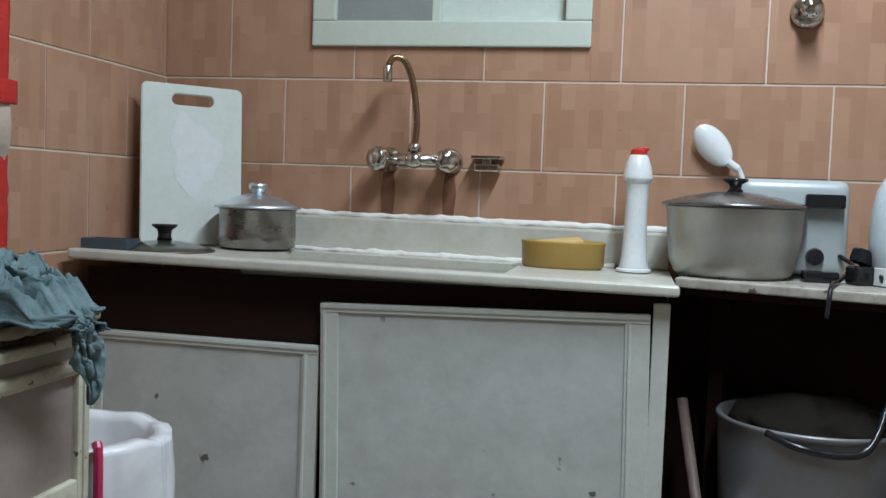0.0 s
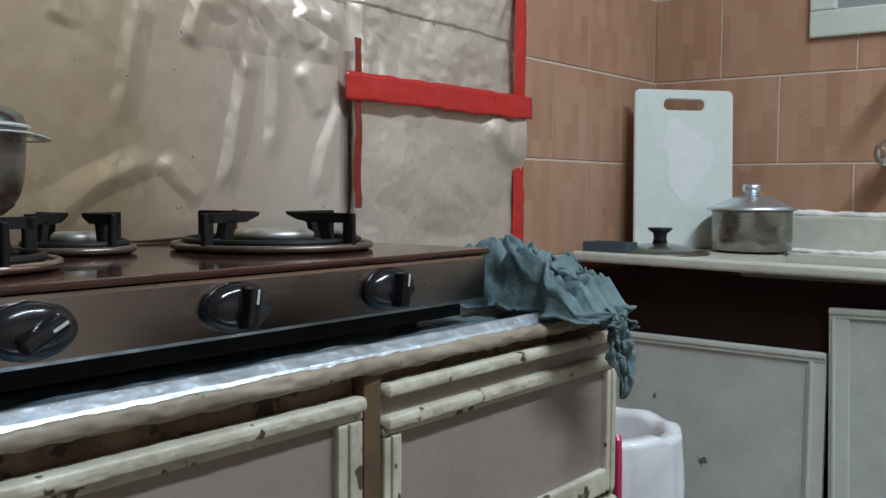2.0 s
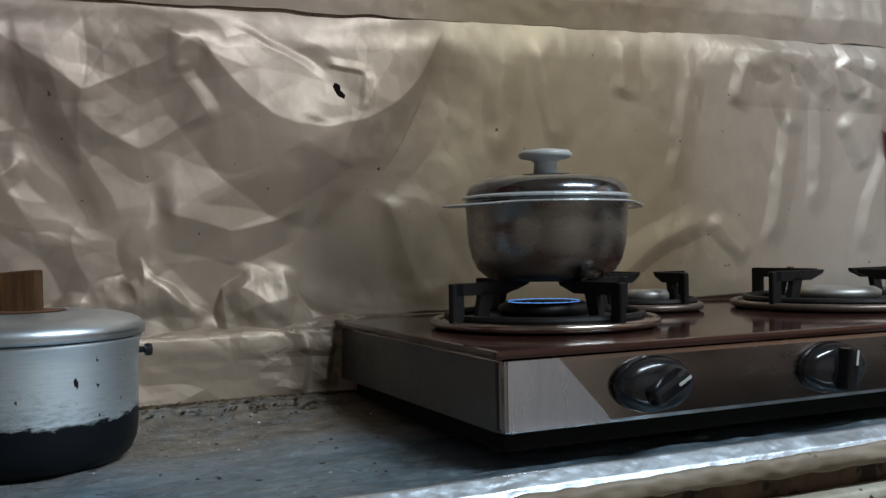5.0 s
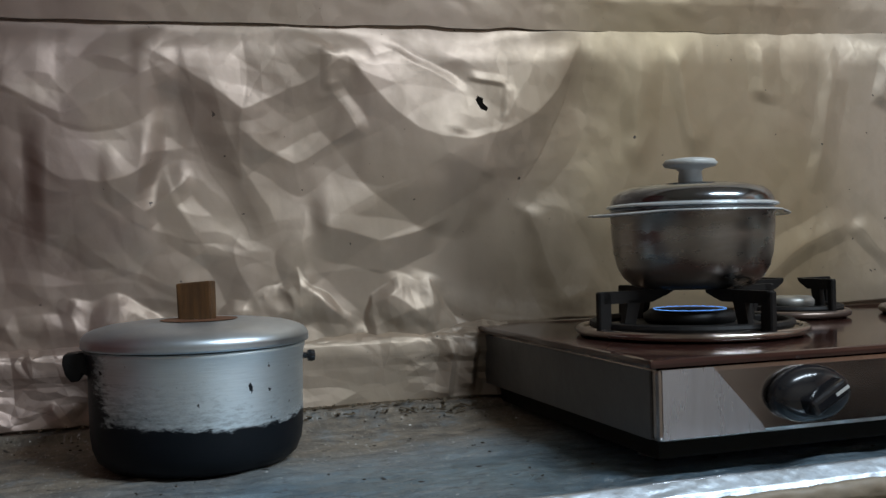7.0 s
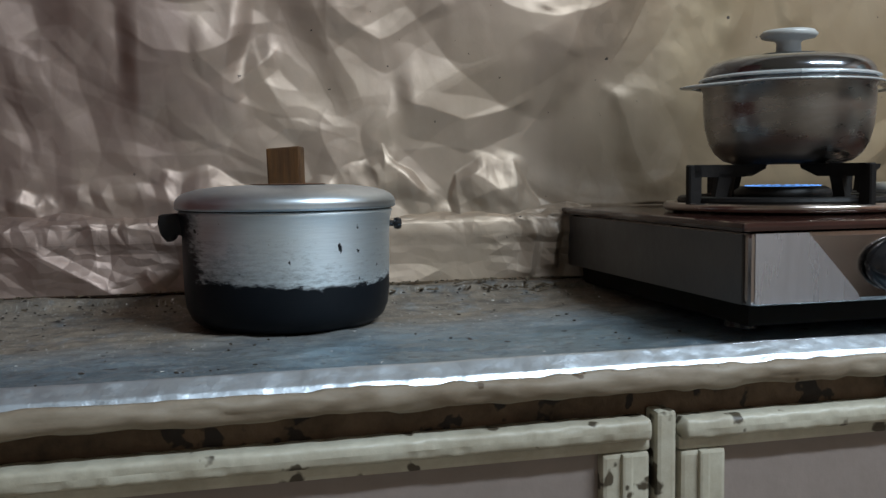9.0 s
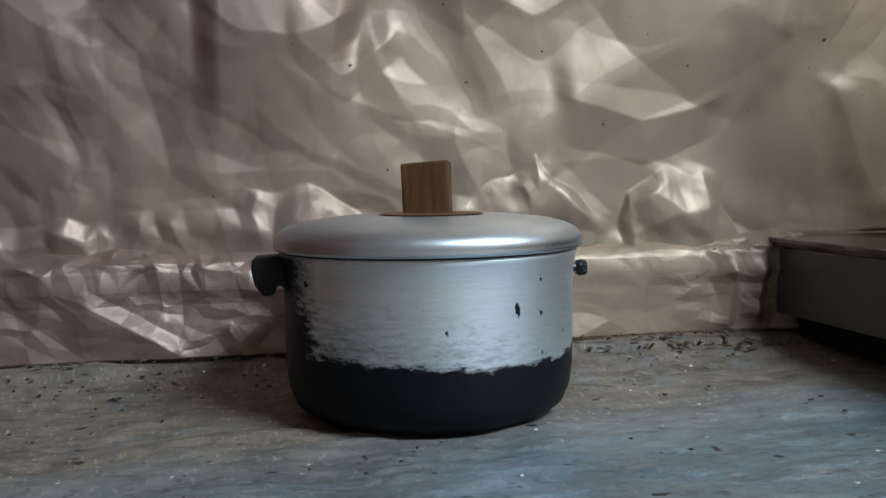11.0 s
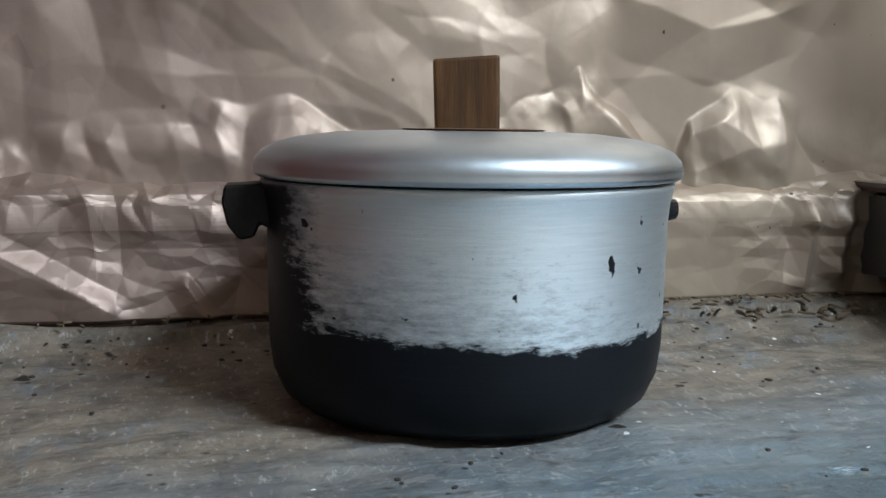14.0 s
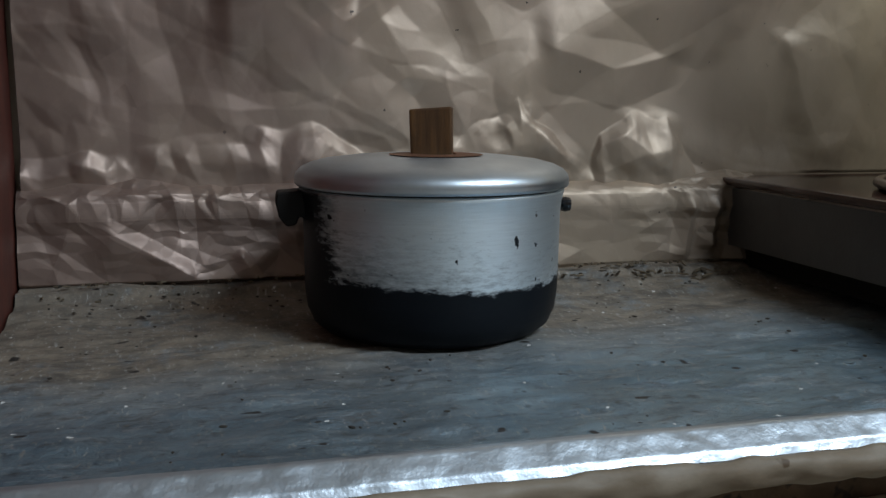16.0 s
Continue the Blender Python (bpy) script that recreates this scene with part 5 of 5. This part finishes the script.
    tagged(part("rust_stain", moved(st, pose(TX + sx * 0.072, WY - 0.0012, TZ - 0.022)), RUST), "brown rust streak running down the tiles below the tap", "stain")
tagged(part("wall_bracket", joined(box((-0.318, WY - 0.045, 1.072), (-0.262, WY - 0.004, 1.090), 0.004), box((-0.325, WY - 0.048, 1.100), (-0.255, WY - 0.002, 1.108), 0.002), box((-0.300, WY - 0.04, 1.088), (-0.280, WY - 0.008, 1.102), 0.002)), CHROME), "small tarnished metal soap bracket on the tiles", "bracket")
tagged(part("wall_valve", moved(joined(lathe([(0, 0), (0.034, 0), (0.034, 0.012), (0.026, 0.02), (0, 0.02)], 32), lathe([(0, 0.02), (0.014, 0.02), (0.014, 0.05), (0.022, 0.052), (0.022, 0.065), (0, 0.068)], 24)), pose(0.372, WY - 0.002, 1.428, 90, 0, 0)), CHROME, smooth=True), "round tarnished chrome valve cap on the tiles", "valve")

# chopping board leaning across the corner
def board_mesh():
    w, h, t = 0.232, 0.362, 0.011
    def rounded(x0, x1, z0, z1, r, n=6):
        out = []
        for cx, cz, a0 in ((x1 - r, z1 - r, 0), (x0 + r, z1 - r, 90), (x0 + r, z0 + r, 180), (x1 - r, z0 + r, 270)):
            for k in range(n):
                a = radians(a0 + 90 * k / (n - 1))
                out.append((cx + r * math.cos(a), cz + r * math.sin(a)))
        return out
    outer, inner = rounded(-w / 2, w / 2, 0, h, 0.014), rounded(-0.048, 0.048, h - 0.047, h - 0.022, 0.012)
    bm = bmesh.new()
    rows = []
    for y in (-t / 2, t / 2):
        rows.append(([bm.verts.new((x, y, z)) for x, z in outer], [bm.verts.new((x, y, z)) for x, z in inner]))
    n = len(outer)
    for k in range(n):
        j = (k + 1) % n
        for o, i in rows:
            bm.faces.new((o[k], o[j], i[j], i[k]))
        bm.faces.new((rows[0][0][k], rows[0][0][j], rows[1][0][j], rows[1][0][k]))
        bm.faces.new((rows[0][1][k], rows[0][1][j], rows[1][1][j], rows[1][1][k]))
    bmesh.ops.recalc_face_normals(bm, faces=bm.faces[:])
    bmesh.ops.bevel(bm, geom=[e for e in bm.edges if e.is_manifold and e.calc_face_angle(0) > 1.2], offset=0.002, segments=2, affect="EDGES")
    return bm


bd = part("chopping_board", board_mesh(), BOARD)
tagged(bd, "worn white plastic chopping board with handle slot leaning in the corner", "chopping board")
bd.matrix_basis = pose(-0.952, 1.833, SZ + 0.012, -4, 0.6, 43)
stain = bmesh.new()
bmesh.ops.create_circle(stain, cap_ends=True, segments=40, radius=1)
for v in stain.verts:
    a = math.atan2(v.co.y, v.co.x)
    k = 1 + 0.18 * math.sin(3 * a + 1) + 0.08 * math.sin(7 * a)
    v.co = (0.055 * v.co.x * k + 0.004, -0.0062, 0.205 + 0.085 * v.co.y * k - 0.15 * 0.055 * v.co.x)
part("worn_patch", stain, WHITE_PLASTIC, bd, "paler scraped patch")

# small steel pot with lid
pot3 = thing("small_pot", (-0.795, 1.84, SZ + 0.0085), "small shiny steel pot with a domed lid beside the sink", "cooking pot")
part("body", lathe([(0, 0), (0.070, 0), (0.0847, 0.0064), (0.0858, 0.0318), (0.0847, 0.0869), (0.0880, 0.0901), (0.0836, 0.0912), (0.0814, 0.0106), (0, 0.006)], 56), STEEL_POT, pot3, "polished steel body", True)
l3 = part("lid", lathe([(0.0836, 0.0922), (0.0957, 0.0922), (0.0968, 0.0954), (0.0814, 0.1018), (0.0495, 0.1166), (0.0242, 0.1240), (0, 0.118), (0, 0.115), (0.0770, 0.0996)], 56), ALU_LID, pot3, "domed aluminium lid", True)
part("lid_knob", lathe([(0, 0.117), (0.0132, 0.1240), (0.0143, 0.1304), (0.0209, 0.1346), (0.0209, 0.1463), (0.0143, 0.1495), (0, 0.141)], 28), ALU_LID, l3, "", True)

# glass lid
gl = thing("glass_lid", (-0.925, 1.655, SZ + 0.0095), "round glass pan lid with a black knob", "pan lid")
part("glass", lathe([(0.100, 0.002), (0.095, 0.006), (0.07, 0.014), (0.03, 0.020), (0, 0.021), (0, 0.018), (0.03, 0.017), (0.07, 0.011), (0.100, 0.0005)], 64), LID_GLASS, gl, "clear glass dome", True)
part("steel_band", torus(0.101, 0.003, 64, 8), RING, gl, "steel rim band", True)
part("lid_knob", lathe([(0, 0.021), (0.016, 0.021), (0.0135, 0.030), (0.015, 0.042), (0.026, 0.050), (0.026, 0.054), (0, 0.055)], 32), BLACK, gl, "black plastic knob", True)
tagged(part("soap_tray", joined(box((-1.050, 1.545, SZ + 0.010), (-0.950, 1.60, SZ + 0.014)), box((-1.050, 1.545, SZ + 0.014), (-0.950, 1.549, SZ + 0.034), 0.001), box((-1.050, 1.596, SZ + 0.014), (-0.950, 1.60, SZ + 0.034), 0.001), box((-1.050, 1.549, SZ + 0.014), (-1.046, 1.596, SZ + 0.034)), box((-0.954, 1.549, SZ + 0.014), (-0.950, 1.596, SZ + 0.034)), box((-1.045, 1.550, SZ + 0.0145), (-0.955, 1.595, SZ + 0.030), 0.003)), SLATE), "dark slate-blue plastic tray on the sink's edge", "tray")
tagged(part("white_rag", moved(lathe([(0, 0), (0.028, 0), (0.024, 0.008), (0.012, 0.013), (0, 0.012)], 14), pose(-1.0, 1.645, SZ + 0.009) @ Matrix.Diagonal((1.5, 0.7, 1.1, 1))), WHITE_PLASTIC), "small crumpled white scrap of cloth", "cloth")

# mustard tub with sponge
tub = thing("oval_tub", (-0.108, 1.84, SZ + 0.001), "oval mustard-coloured tub holding a sponge", "tub")
ov = lathe([(0, 0), (0.080, 0), (0.086, 0.006), (0.088, 0.052), (0.090, 0.056), (0.0865, 0.057), (0.084, 0.008), (0, 0.005)], 48)
part("tub", moved(ov, Matrix.Diagonal((1, 0.62, 1, 1))), MUSTARD, tub, "", True)
tagged(part("sponge", moved(box((-0.05, -0.03, 0), (0.05, 0.03, 0.055), 0.01, 3), pose(-0.112, 1.84, SZ + 0.0065, 4, -6, 10)), SPONGE), "worn yellow kitchen sponge in the tub", "sponge")

# white bottle with red cap
bt = thing("cleaner_bottle", (0.040, 1.825, SZ + 0.0005), "tall white plastic cleaner bottle with a red cap", "bottle")
part("bottle", lathe([(0, 0), (0.029, 0), (0.031, 0.004), (0.030, 0.012), (0.0265, 0.030), (0.0235, 0.08), (0.0225, 0.150), (0.0240, 0.176), (0.0250, 0.180), (0.0250, 0.186), (0.0310, 0.191), (0.0310, 0.196), (0.026, 0.220), (0.020, 0.238), (0.017, 0.242), (0, 0.242)], 40), WHITE_PLASTIC, bt, "", True)
part("cap", joined(lathe([(0, 0.242), (0.017, 0.242), (0.016, 0.252), (0.010, 0.256), (0, 0.256)], 24), box((-0.004, -0.008, 0.250), (0.020, 0.008, 0.258), 0.002)), RED_PLASTIC, bt, "red push cap")
part("base_ring", lathe([(0.030, 0.0015), (0.036, 0.0015), (0.036, 0.006), (0.031, 0.009)], 32), WHITE_PLASTIC, bt)

# ---- shelf at the sink's side, with its things ----
shelf = thing("side_shelf", (0.118, 1.70, 0), "old cream-edged shelf beside the sink over a dark space", "shelf", turn=-21)
ST = 0.876
part("top", box((0.0, 0.0, ST - 0.020), (0.95, 0.20, ST), 0.005, 3), SHELF_STONE, shelf)
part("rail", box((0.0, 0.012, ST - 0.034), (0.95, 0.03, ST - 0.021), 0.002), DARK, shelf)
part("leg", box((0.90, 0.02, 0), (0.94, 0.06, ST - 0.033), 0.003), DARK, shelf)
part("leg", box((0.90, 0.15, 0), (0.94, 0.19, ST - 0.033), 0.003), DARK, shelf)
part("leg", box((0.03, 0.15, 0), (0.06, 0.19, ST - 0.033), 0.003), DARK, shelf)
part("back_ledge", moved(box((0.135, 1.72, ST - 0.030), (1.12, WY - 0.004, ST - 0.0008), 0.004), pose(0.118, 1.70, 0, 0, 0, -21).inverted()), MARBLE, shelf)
# Boards added to close the space, coloured as the shade in it.
tagged(part("shade_board", box((0.118, 1.925, 0.0), (1.15, 1.94, 0.835)), DARK), "added near-black board standing in for the shade under the shelf", "board")
tagged(part("shade_board", box((1.14, 1.45, 0.0), (1.155, 1.922, 0.835)), DARK), "added near-black board standing in for the shade under the shelf", "board")

bp = thing("large_pot", (0.232, 1.800, ST + 0.0005), "large dull aluminium pot with a dark lid", "cooking pot")
part("body", lathe([(0, 0), (0.105, 0), (0.1135, 0.0080), (0.1228, 0.0300), (0.1293, 0.0800), (0.1330, 0.1340), (0.1367, 0.1370), (0.1311, 0.1380), (0.1209, 0.0300), (0, 0.006)], 72), OLD_ALU, bp, "", True)
bl = part("lid", lathe([(0.1311, 0.1385), (0.1414, 0.1385), (0.1432, 0.1420), (0.1376, 0.1460), (0.0930, 0.1580), (0.0372, 0.1680), (0, 0.169), (0, 0.166), (0.0930, 0.1540)], 72), DARK_LID, bp, "dark domed lid", True)
part("lid_knob", lathe([(0, 0.168), (0.0167, 0.1680), (0.0112, 0.1760), (0.0130, 0.1840), (0.0242, 0.1900), (0.0242, 0.1950), (0, 0.197)], 32), BLACK, bl, "black knob", True)

ts = thing("toaster", (0.378, 1.885, ST + 0.0005), "white plastic toaster with black lever", "toaster", turn=-4)
part("body", box((-0.135, -0.055, 0.006), (0.082, 0.055, 0.198), 0.026, 5), TOASTER, ts, "", True)
part("base", box((-0.115, -0.05, 0.0), (0.065, 0.05, 0.0055), 0.002), BLACK, ts)
part("lever", box((-0.005, -0.083, 0.142), (0.070, -0.055, 0.170), 0.006, 3), BLACK, ts, "black lever")
part("dial", moved(lathe([(0, 0), (0.018, 0), (0.016, 0.014), (0, 0.015)], 24), pose(0.02, -0.055, 0.045, 90, 0, 0)), BLACK, ts, "black dial")

kt = thing("jug", (0.560, 1.745, ST + 0.0005), "pale blue-white plastic electric kettle jug", "jug")
part("body", lathe([(0, 0), (0.075, 0), (0.078, 0.004), (0.078, 0.035), (0.079, 0.037), (0.084, 0.08), (0.083, 0.13), (0.074, 0.18), (0.055, 0.215), (0.03, 0.23), (0, 0.233)], 48), BLUE_WHITE, kt, "", True)
part("base", lathe([(0.0775, 0.002), (0.0795, 0.002), (0.0795, 0.034), (0.0775, 0.036)], 48), WHITE_PLASTIC, kt, "white base band")
part("handle", tube(arc([(0.07, 0, 0.19), (0.12, 0, 0.18), (0.125, 0, 0.10), (0.08, 0, 0.06)], 6), 0.010), WHITE_PLASTIC, kt)

sp = thing("serving_spoon", (0.252, 1.925, 1.098), "white plastic serving spoon standing behind the pot", "spoon")
bowl = bmesh.new()
bmesh.ops.create_uvsphere(bowl, u_segments=24, v_segments=14, radius=1)
for v in bowl.verts:
    v.co = (0.032 * v.co.x, 0.007 * v.co.y + 0.012 * v.co.x ** 2, 0.052 * v.co.z)
part("bowl", moved(bowl, pose(-0.058, 0, 0.046, 0, -40, 0)), WHITE_PLASTIC, sp, "", True)
part("handle", tube(arc([(-0.026, 0, 0.012), (0.004, 0.0, -0.02), (0.012, 0.0, -0.12), (0.012, 0, -0.2215)], 5), [0.009] * 4 + [0.006] * 12), WHITE_PLASTIC, sp)

for owner, at, pts, r in ((kt, pose(0.560, 1.745, ST + 0.0005), [(0.500, 1.71, ST + 0.006), (0.49, 1.70, ST + 0.02), (0.50, 1.70, ST + 0.006), (0.53, 1.63, ST + 0.005), (0.60, 1.60, ST + 0.004)], 0.004),
                          (ts, pose(0.378, 1.885, ST + 0.0005, 0, 0, -4), [(0.44, 1.825, ST + 0.05), (0.46, 1.79, ST + 0.03), (0.42, 1.72, ST + 0.006), (0.385, 1.60, ST + 0.005), (0.375, 1.575, ST - 0.05)], 0.0045)):
    part("cord", moved(tube(arc(pts, 8), r), at.inverted()), BLACK, owner, "black power cord", True)
pl = thing("power_plug", (0.470, 1.740, ST + 0.0005), "black power plug and adaptor on the shelf", "plug", turn=20)
part("plug_body", box((-0.03, -0.02, 0.0), (0.03, 0.02, 0.036), 0.008, 3), BLACK, pl)
part("plug_cap", moved(box((-0.022, -0.015, 0.0), (0.022, 0.015, 0.030), 0.008, 3), pose(-0.005, 0.005, 0.037, 0, 18, 10)), BLACK, pl)
tagged(part("adaptor_strip", box((0.36, 1.735, ST + 0.0005), (0.425, 1.775, ST + 0.022), 0.005, 3), BLACK), "flat black socket adaptor on the shelf", "adaptor")

# under the shelf
bk = thing("metal_basin", (0.385, 1.72, -0.0), "large grey aluminium bucket in the dark under the shelf", "bucket")
bk.scale = (1, 1, 1.15)
part("body", lathe([(0, 0), (0.13, 0), (0.135, 0.005), (0.170, 0.500), (0.170, 0.53), (0.176, 0.536), (0.172, 0.541), (0.163, 0.538), (0.128, 0.012), (0, 0.01)], 64), BUCKET_GREY, bk, "", True)
part("handle", tube(arc([(-0.10, -0.143, 0.535), (-0.05, -0.172, 0.522), (0.02, -0.180, 0.516), (0.07, -0.168, 0.53), (0.11, -0.12, 0.60)], 8), 0.006), BLACK, bk, "black wire handle", True)
# Lump added to hide the lit rear rim and colour the bucket's inside dark.
lump = bmesh.new()
bmesh.ops.create_icosphere(lump, subdivisions=4, radius=1)
for v in lump.verts:
    d = 1 + 0.16 * noise.noise(v.co * 2.3) + 0.06 * noise.noise(v.co * 6)
    v.co = (0.148 * v.co.x * d, 0.148 * v.co.y * d, 0.060 * v.co.z * d)
tagged(part("bucket_shade_fill", moved(lump, pose(0.385, 1.72, 0.600)), NEAR_BLACK, smooth=True), "near-black lump standing in for the shade inside the bucket", "bag")
tagged(part("wooden_stick", tube([(0.150, 1.80, 0.62), (0.205, 1.62, 0.30), (0.245, 1.50, 0.006)], 0.011), STICK_WOOD, smooth=True), "pale wooden broom stick leaning in the dark", "stick")


def crumpled_bag(at, size, seed, name, label, mat):
    bm = bmesh.new()
    bmesh.ops.create_icosphere(bm, subdivisions=4, radius=1)
    for v in bm.verts:
        p = v.co + Vector((seed, 0, 0))
        d = 1 + 0.22 * abs(noise.noise(p * 2.2)) + 0.14 * abs(noise.noise(p * 5)) - 0.1
        v.co = Vector((size[0] * v.co.x * d, size[1] * v.co.y * d, max(-size[2] * 0.85, size[2] * v.co.z * d)))
    return tagged(part(name, moved(bm, pose(at[0], at[1], at[2] + size[2] * 0.85)), mat, smooth=True), label, "bag")


crumpled_bag((0.175, 1.62, 0.30), (0.045, 0.06, 0.085), 3, "plastic_bag", "crumpled white plastic bag on a stool in the dark", BAG)
tagged(part("low_stool", joined(box((0.125, 1.56, 0.27), (0.225, 1.70, 0.2995), 0.004), box((0.13, 1.57, 0), (0.15, 1.59, 0.27)), box((0.20, 1.57, 0), (0.22, 1.59, 0.27)), box((0.13, 1.67, 0), (0.15, 1.69, 0.27)), box((0.20, 1.67, 0), (0.22, 1.69, 0.27))), DARK), "small dark stool under the shelf", "stool")

# bin with a white liner between the counters
bin_ = thing("waste_bin", (-0.805, 1.150, -0.0), "crimson plastic waste bin with a white liner", "waste bin")
part("bin", lathe([(0, 0), (0.10, 0), (0.103, 0.004), (0.126, 0.61), (0.130, 0.615), (0.123, 0.618), (0.10, 0.01), (0, 0.008)], 48), PINK_PLASTIC, bin_, "", True)
n1, n2 = 180, 70
A, T = np.meshgrid(np.linspace(0, 2 * math.pi, n1), np.linspace(0, 1, n2))
R = np.where(T < 0.25, 0.088 + 0.026 * T / 0.25, 0.137 + 0.010 * (T - 0.25)) + 0.006 * np.abs(lattice(A * 4, T * 3, 95)) * np.clip(T * 3, 0.2, 1) + (0.010 * shards(A * 0.13, T * 0.5, 0.09, 15, 97) + 0.006 * shards(A * 0.13, T * 0.5, 0.04, -30, 98)) * np.clip(T * 3 - 0.3, 0, 1)
Zb = np.where(T < 0.25, 0.36 + 0.272 * T / 0.25, 0.632 - 0.44 * (T - 0.25) / 0.75) + 0.006 * lattice(A * 3, T, 96)
R[:, -1], Zb[:, -1] = R[:, 0], Zb[:, 0]
sheet(np.stack([R * np.cos(A), R * np.sin(A), Zb], -1), BAG, "liner", bin_, "white plastic liner folded over the rim", thick=0.001)
tb = part("crimson_strap", tube(arc([(0.100, -0.110, 0.645), (0.110, -0.120, 0.60), (0.112, -0.124, 0.20)], 6), 0.007), PINK_PLASTIC, bin_)

# ---- ceiling light (over the room's middle) ----
cl = thing("ceiling_light", (0.30, 0.78, 2.45), "plain fluorescent tube batten on the ceiling", "ceiling light")
part("batten", box((-0.03, -0.62, 0.03), (0.03, 0.62, 0.15), 0.004), WHITE_PLASTIC, cl)

# ---- crumbs on the counter ----
def back_rise(x):
    k = min(1.0, max(0.0, (-0.955 - x) / 0.09))
    return 0.008 * k * k * (3 - 2 * k) + (0.006 if x < -1.033 else 0.0)


random.seed(11)
bm = bmesh.new()
for k in range(230):
    back = random.random() < 0.6
    x = random.uniform(WX + 0.035, -0.98) if back else random.uniform(-0.98, CF - 0.06)
    y = random.uniform(-0.6, -0.03) if back or random.random() < 0.7 else random.uniform(0.0, 0.7)
    if (x + 0.927) ** 2 + (y + 0.331) ** 2 < 0.0075 or (y > -0.03 and x < -0.69):
        continue
    s = random.uniform(0.0005, 0.0014)
    c = bmesh.ops.create_icosphere(bm, subdivisions=1, radius=s)
    q = pose(x, y, CZ + 0.003 + back_rise(x), 0, 0, random.uniform(0, 180)) @ Matrix.Diagonal((random.uniform(0.8, 1.9), 1, 0.6, 1))
    for v in c["verts"]:
        v.co = q @ v.co
tagged(part("crumbs", bm, CARBON), "burnt crumbs scattered over the worktop", "crumbs", kind="stuff")

# burnt flakes along the foot of the foil ledge
bm = bmesh.new()
for k in range(150):
    y = random.uniform(-0.6, -0.03) if k % 3 else random.gauss(-0.13, 0.06)
    x = LX + 0.014 + abs(random.gauss(0, 0.016))
    if y > -0.03 or (x + 0.925) ** 2 + (y + 0.329) ** 2 < 0.009:
        continue
    r, a0 = random.uniform(0.0010, 0.0036 if y > -0.25 else 0.0020), random.uniform(0, 6.28)
    q = pose(x, y, CZ + 0.0035 + back_rise(x) + random.uniform(0, 0.002), random.uniform(-14, 14), random.uniform(-14, 14), random.uniform(0, 180)) @ Matrix.Diagonal((0.6, random.uniform(1, 2.4), 1, 1))
    rim_ = [(r * random.uniform(0.5, 1.2) * math.cos(a0 + i * 1.047), r * random.uniform(0.5, 1.2) * math.sin(a0 + i * 1.047)) for i in range(6)]
    top_ = [bm.verts.new(q @ Vector((u, w, 0.0006))) for u, w in rim_]
    low_ = [bm.verts.new(q @ Vector((u, w, -0.0006))) for u, w in rim_]
    bm.faces.new(top_)
    bm.faces.new(low_[::-1])
    for i in range(6):
        bm.faces.new((low_[i], low_[(i + 1) % 6], top_[(i + 1) % 6], top_[i]))
tagged(part("burnt_flakes", bm, FLAKES), "crusty burnt food flakes along the foil ledge", "flakes", kind="stuff")

# ---- wall tiles, last ----
TW, TH, TP, TR = 0.300, 0.195, 0.304, 0.2
tile_bm = box((-TW / 2, -TH / 2, -0.0021), (TW / 2, TH / 2, 0.0), 0.0007, 1)
tile_me = bpy.data.meshes.new("tile")
tile_bm.to_mesh(tile_me)
tile_bm.free()
tile_me.materials.append(TILE)


def cut_tile(u0, u1, v0, v1):
    me = bpy.data.meshes.new("tile")
    b = box((u0, v0, -0.0021), (u1, v1, 0.0), 0.0007, 1)
    b.to_mesh(me)
    b.free()
    me.materials.append(TILE)
    return me


def wall_tiles(parent, lo, hi, first, rows, place, holes=()):
    """Running-bond rows; place(u, z) gives a tile's pose. Tiles that cross an end are cut."""
    for r in rows:
        z0 = 1.277 + r * TR
        z1 = z0 + TR
        off = first[r % 2]
        k = math.floor((lo - off) / TP)
        while off + k * TP < hi:
            a, b = max(lo, off + k * TP + 0.002), min(hi, off + (k + 1) * TP - 0.002)
            k += 1
            if b - a < 0.01:
                continue
            spans = [(a, b, z0 + 0.0025, z1 - 0.0025)]
            for h0, h1, g0, g1 in holes:
                nxt = []
                for p, q, s, t in spans:
                    if q <= h0 or p >= h1 or t <= g0 or s >= g1:
                        nxt.append((p, q, s, t))
                        continue
                    if p < h0:
                        nxt.append((p, h0, s, t))
                    if q > h1:
                        nxt.append((h1, q, s, t))
                    pp, qq = max(p, h0), min(q, h1)
                    if s < g0:
                        nxt.append((pp, qq, s, g0))
                    if t > g1:
                        nxt.append((pp, qq, g1, t))
                spans = nxt
            for p, q, s, t in spans:
                if q - p < 0.006 or t - s < 0.006:
                    continue
                whole = abs(q - p - (TP - 0.004)) < 1e-4 and abs(t - s - (TR - 0.005)) < 1e-4
                me = tile_me if whole else cut_tile(p - (p + q) / 2, q - (p + q) / 2, s - (s + t) / 2, t - (s + t) / 2)
                ob = new("tile", me)
                ob.parent = parent
                ob.matrix_basis = place((p + q) / 2, (s + t) / 2)


hole = [(WINX0, WINX1, WINZ0, WINZ1)]
wall_tiles(wall_n, WX, XR, (-0.918, -0.78), range(-4, 4), lambda u, z: pose(u, WY, z, 90, 0, 0), hole)
wall_tiles(wall_w, 1.29, WY - 0.001, (1.324, 1.476), range(-4, 3), lambda u, z: pose(WX, u, z, 90, 0, 90))
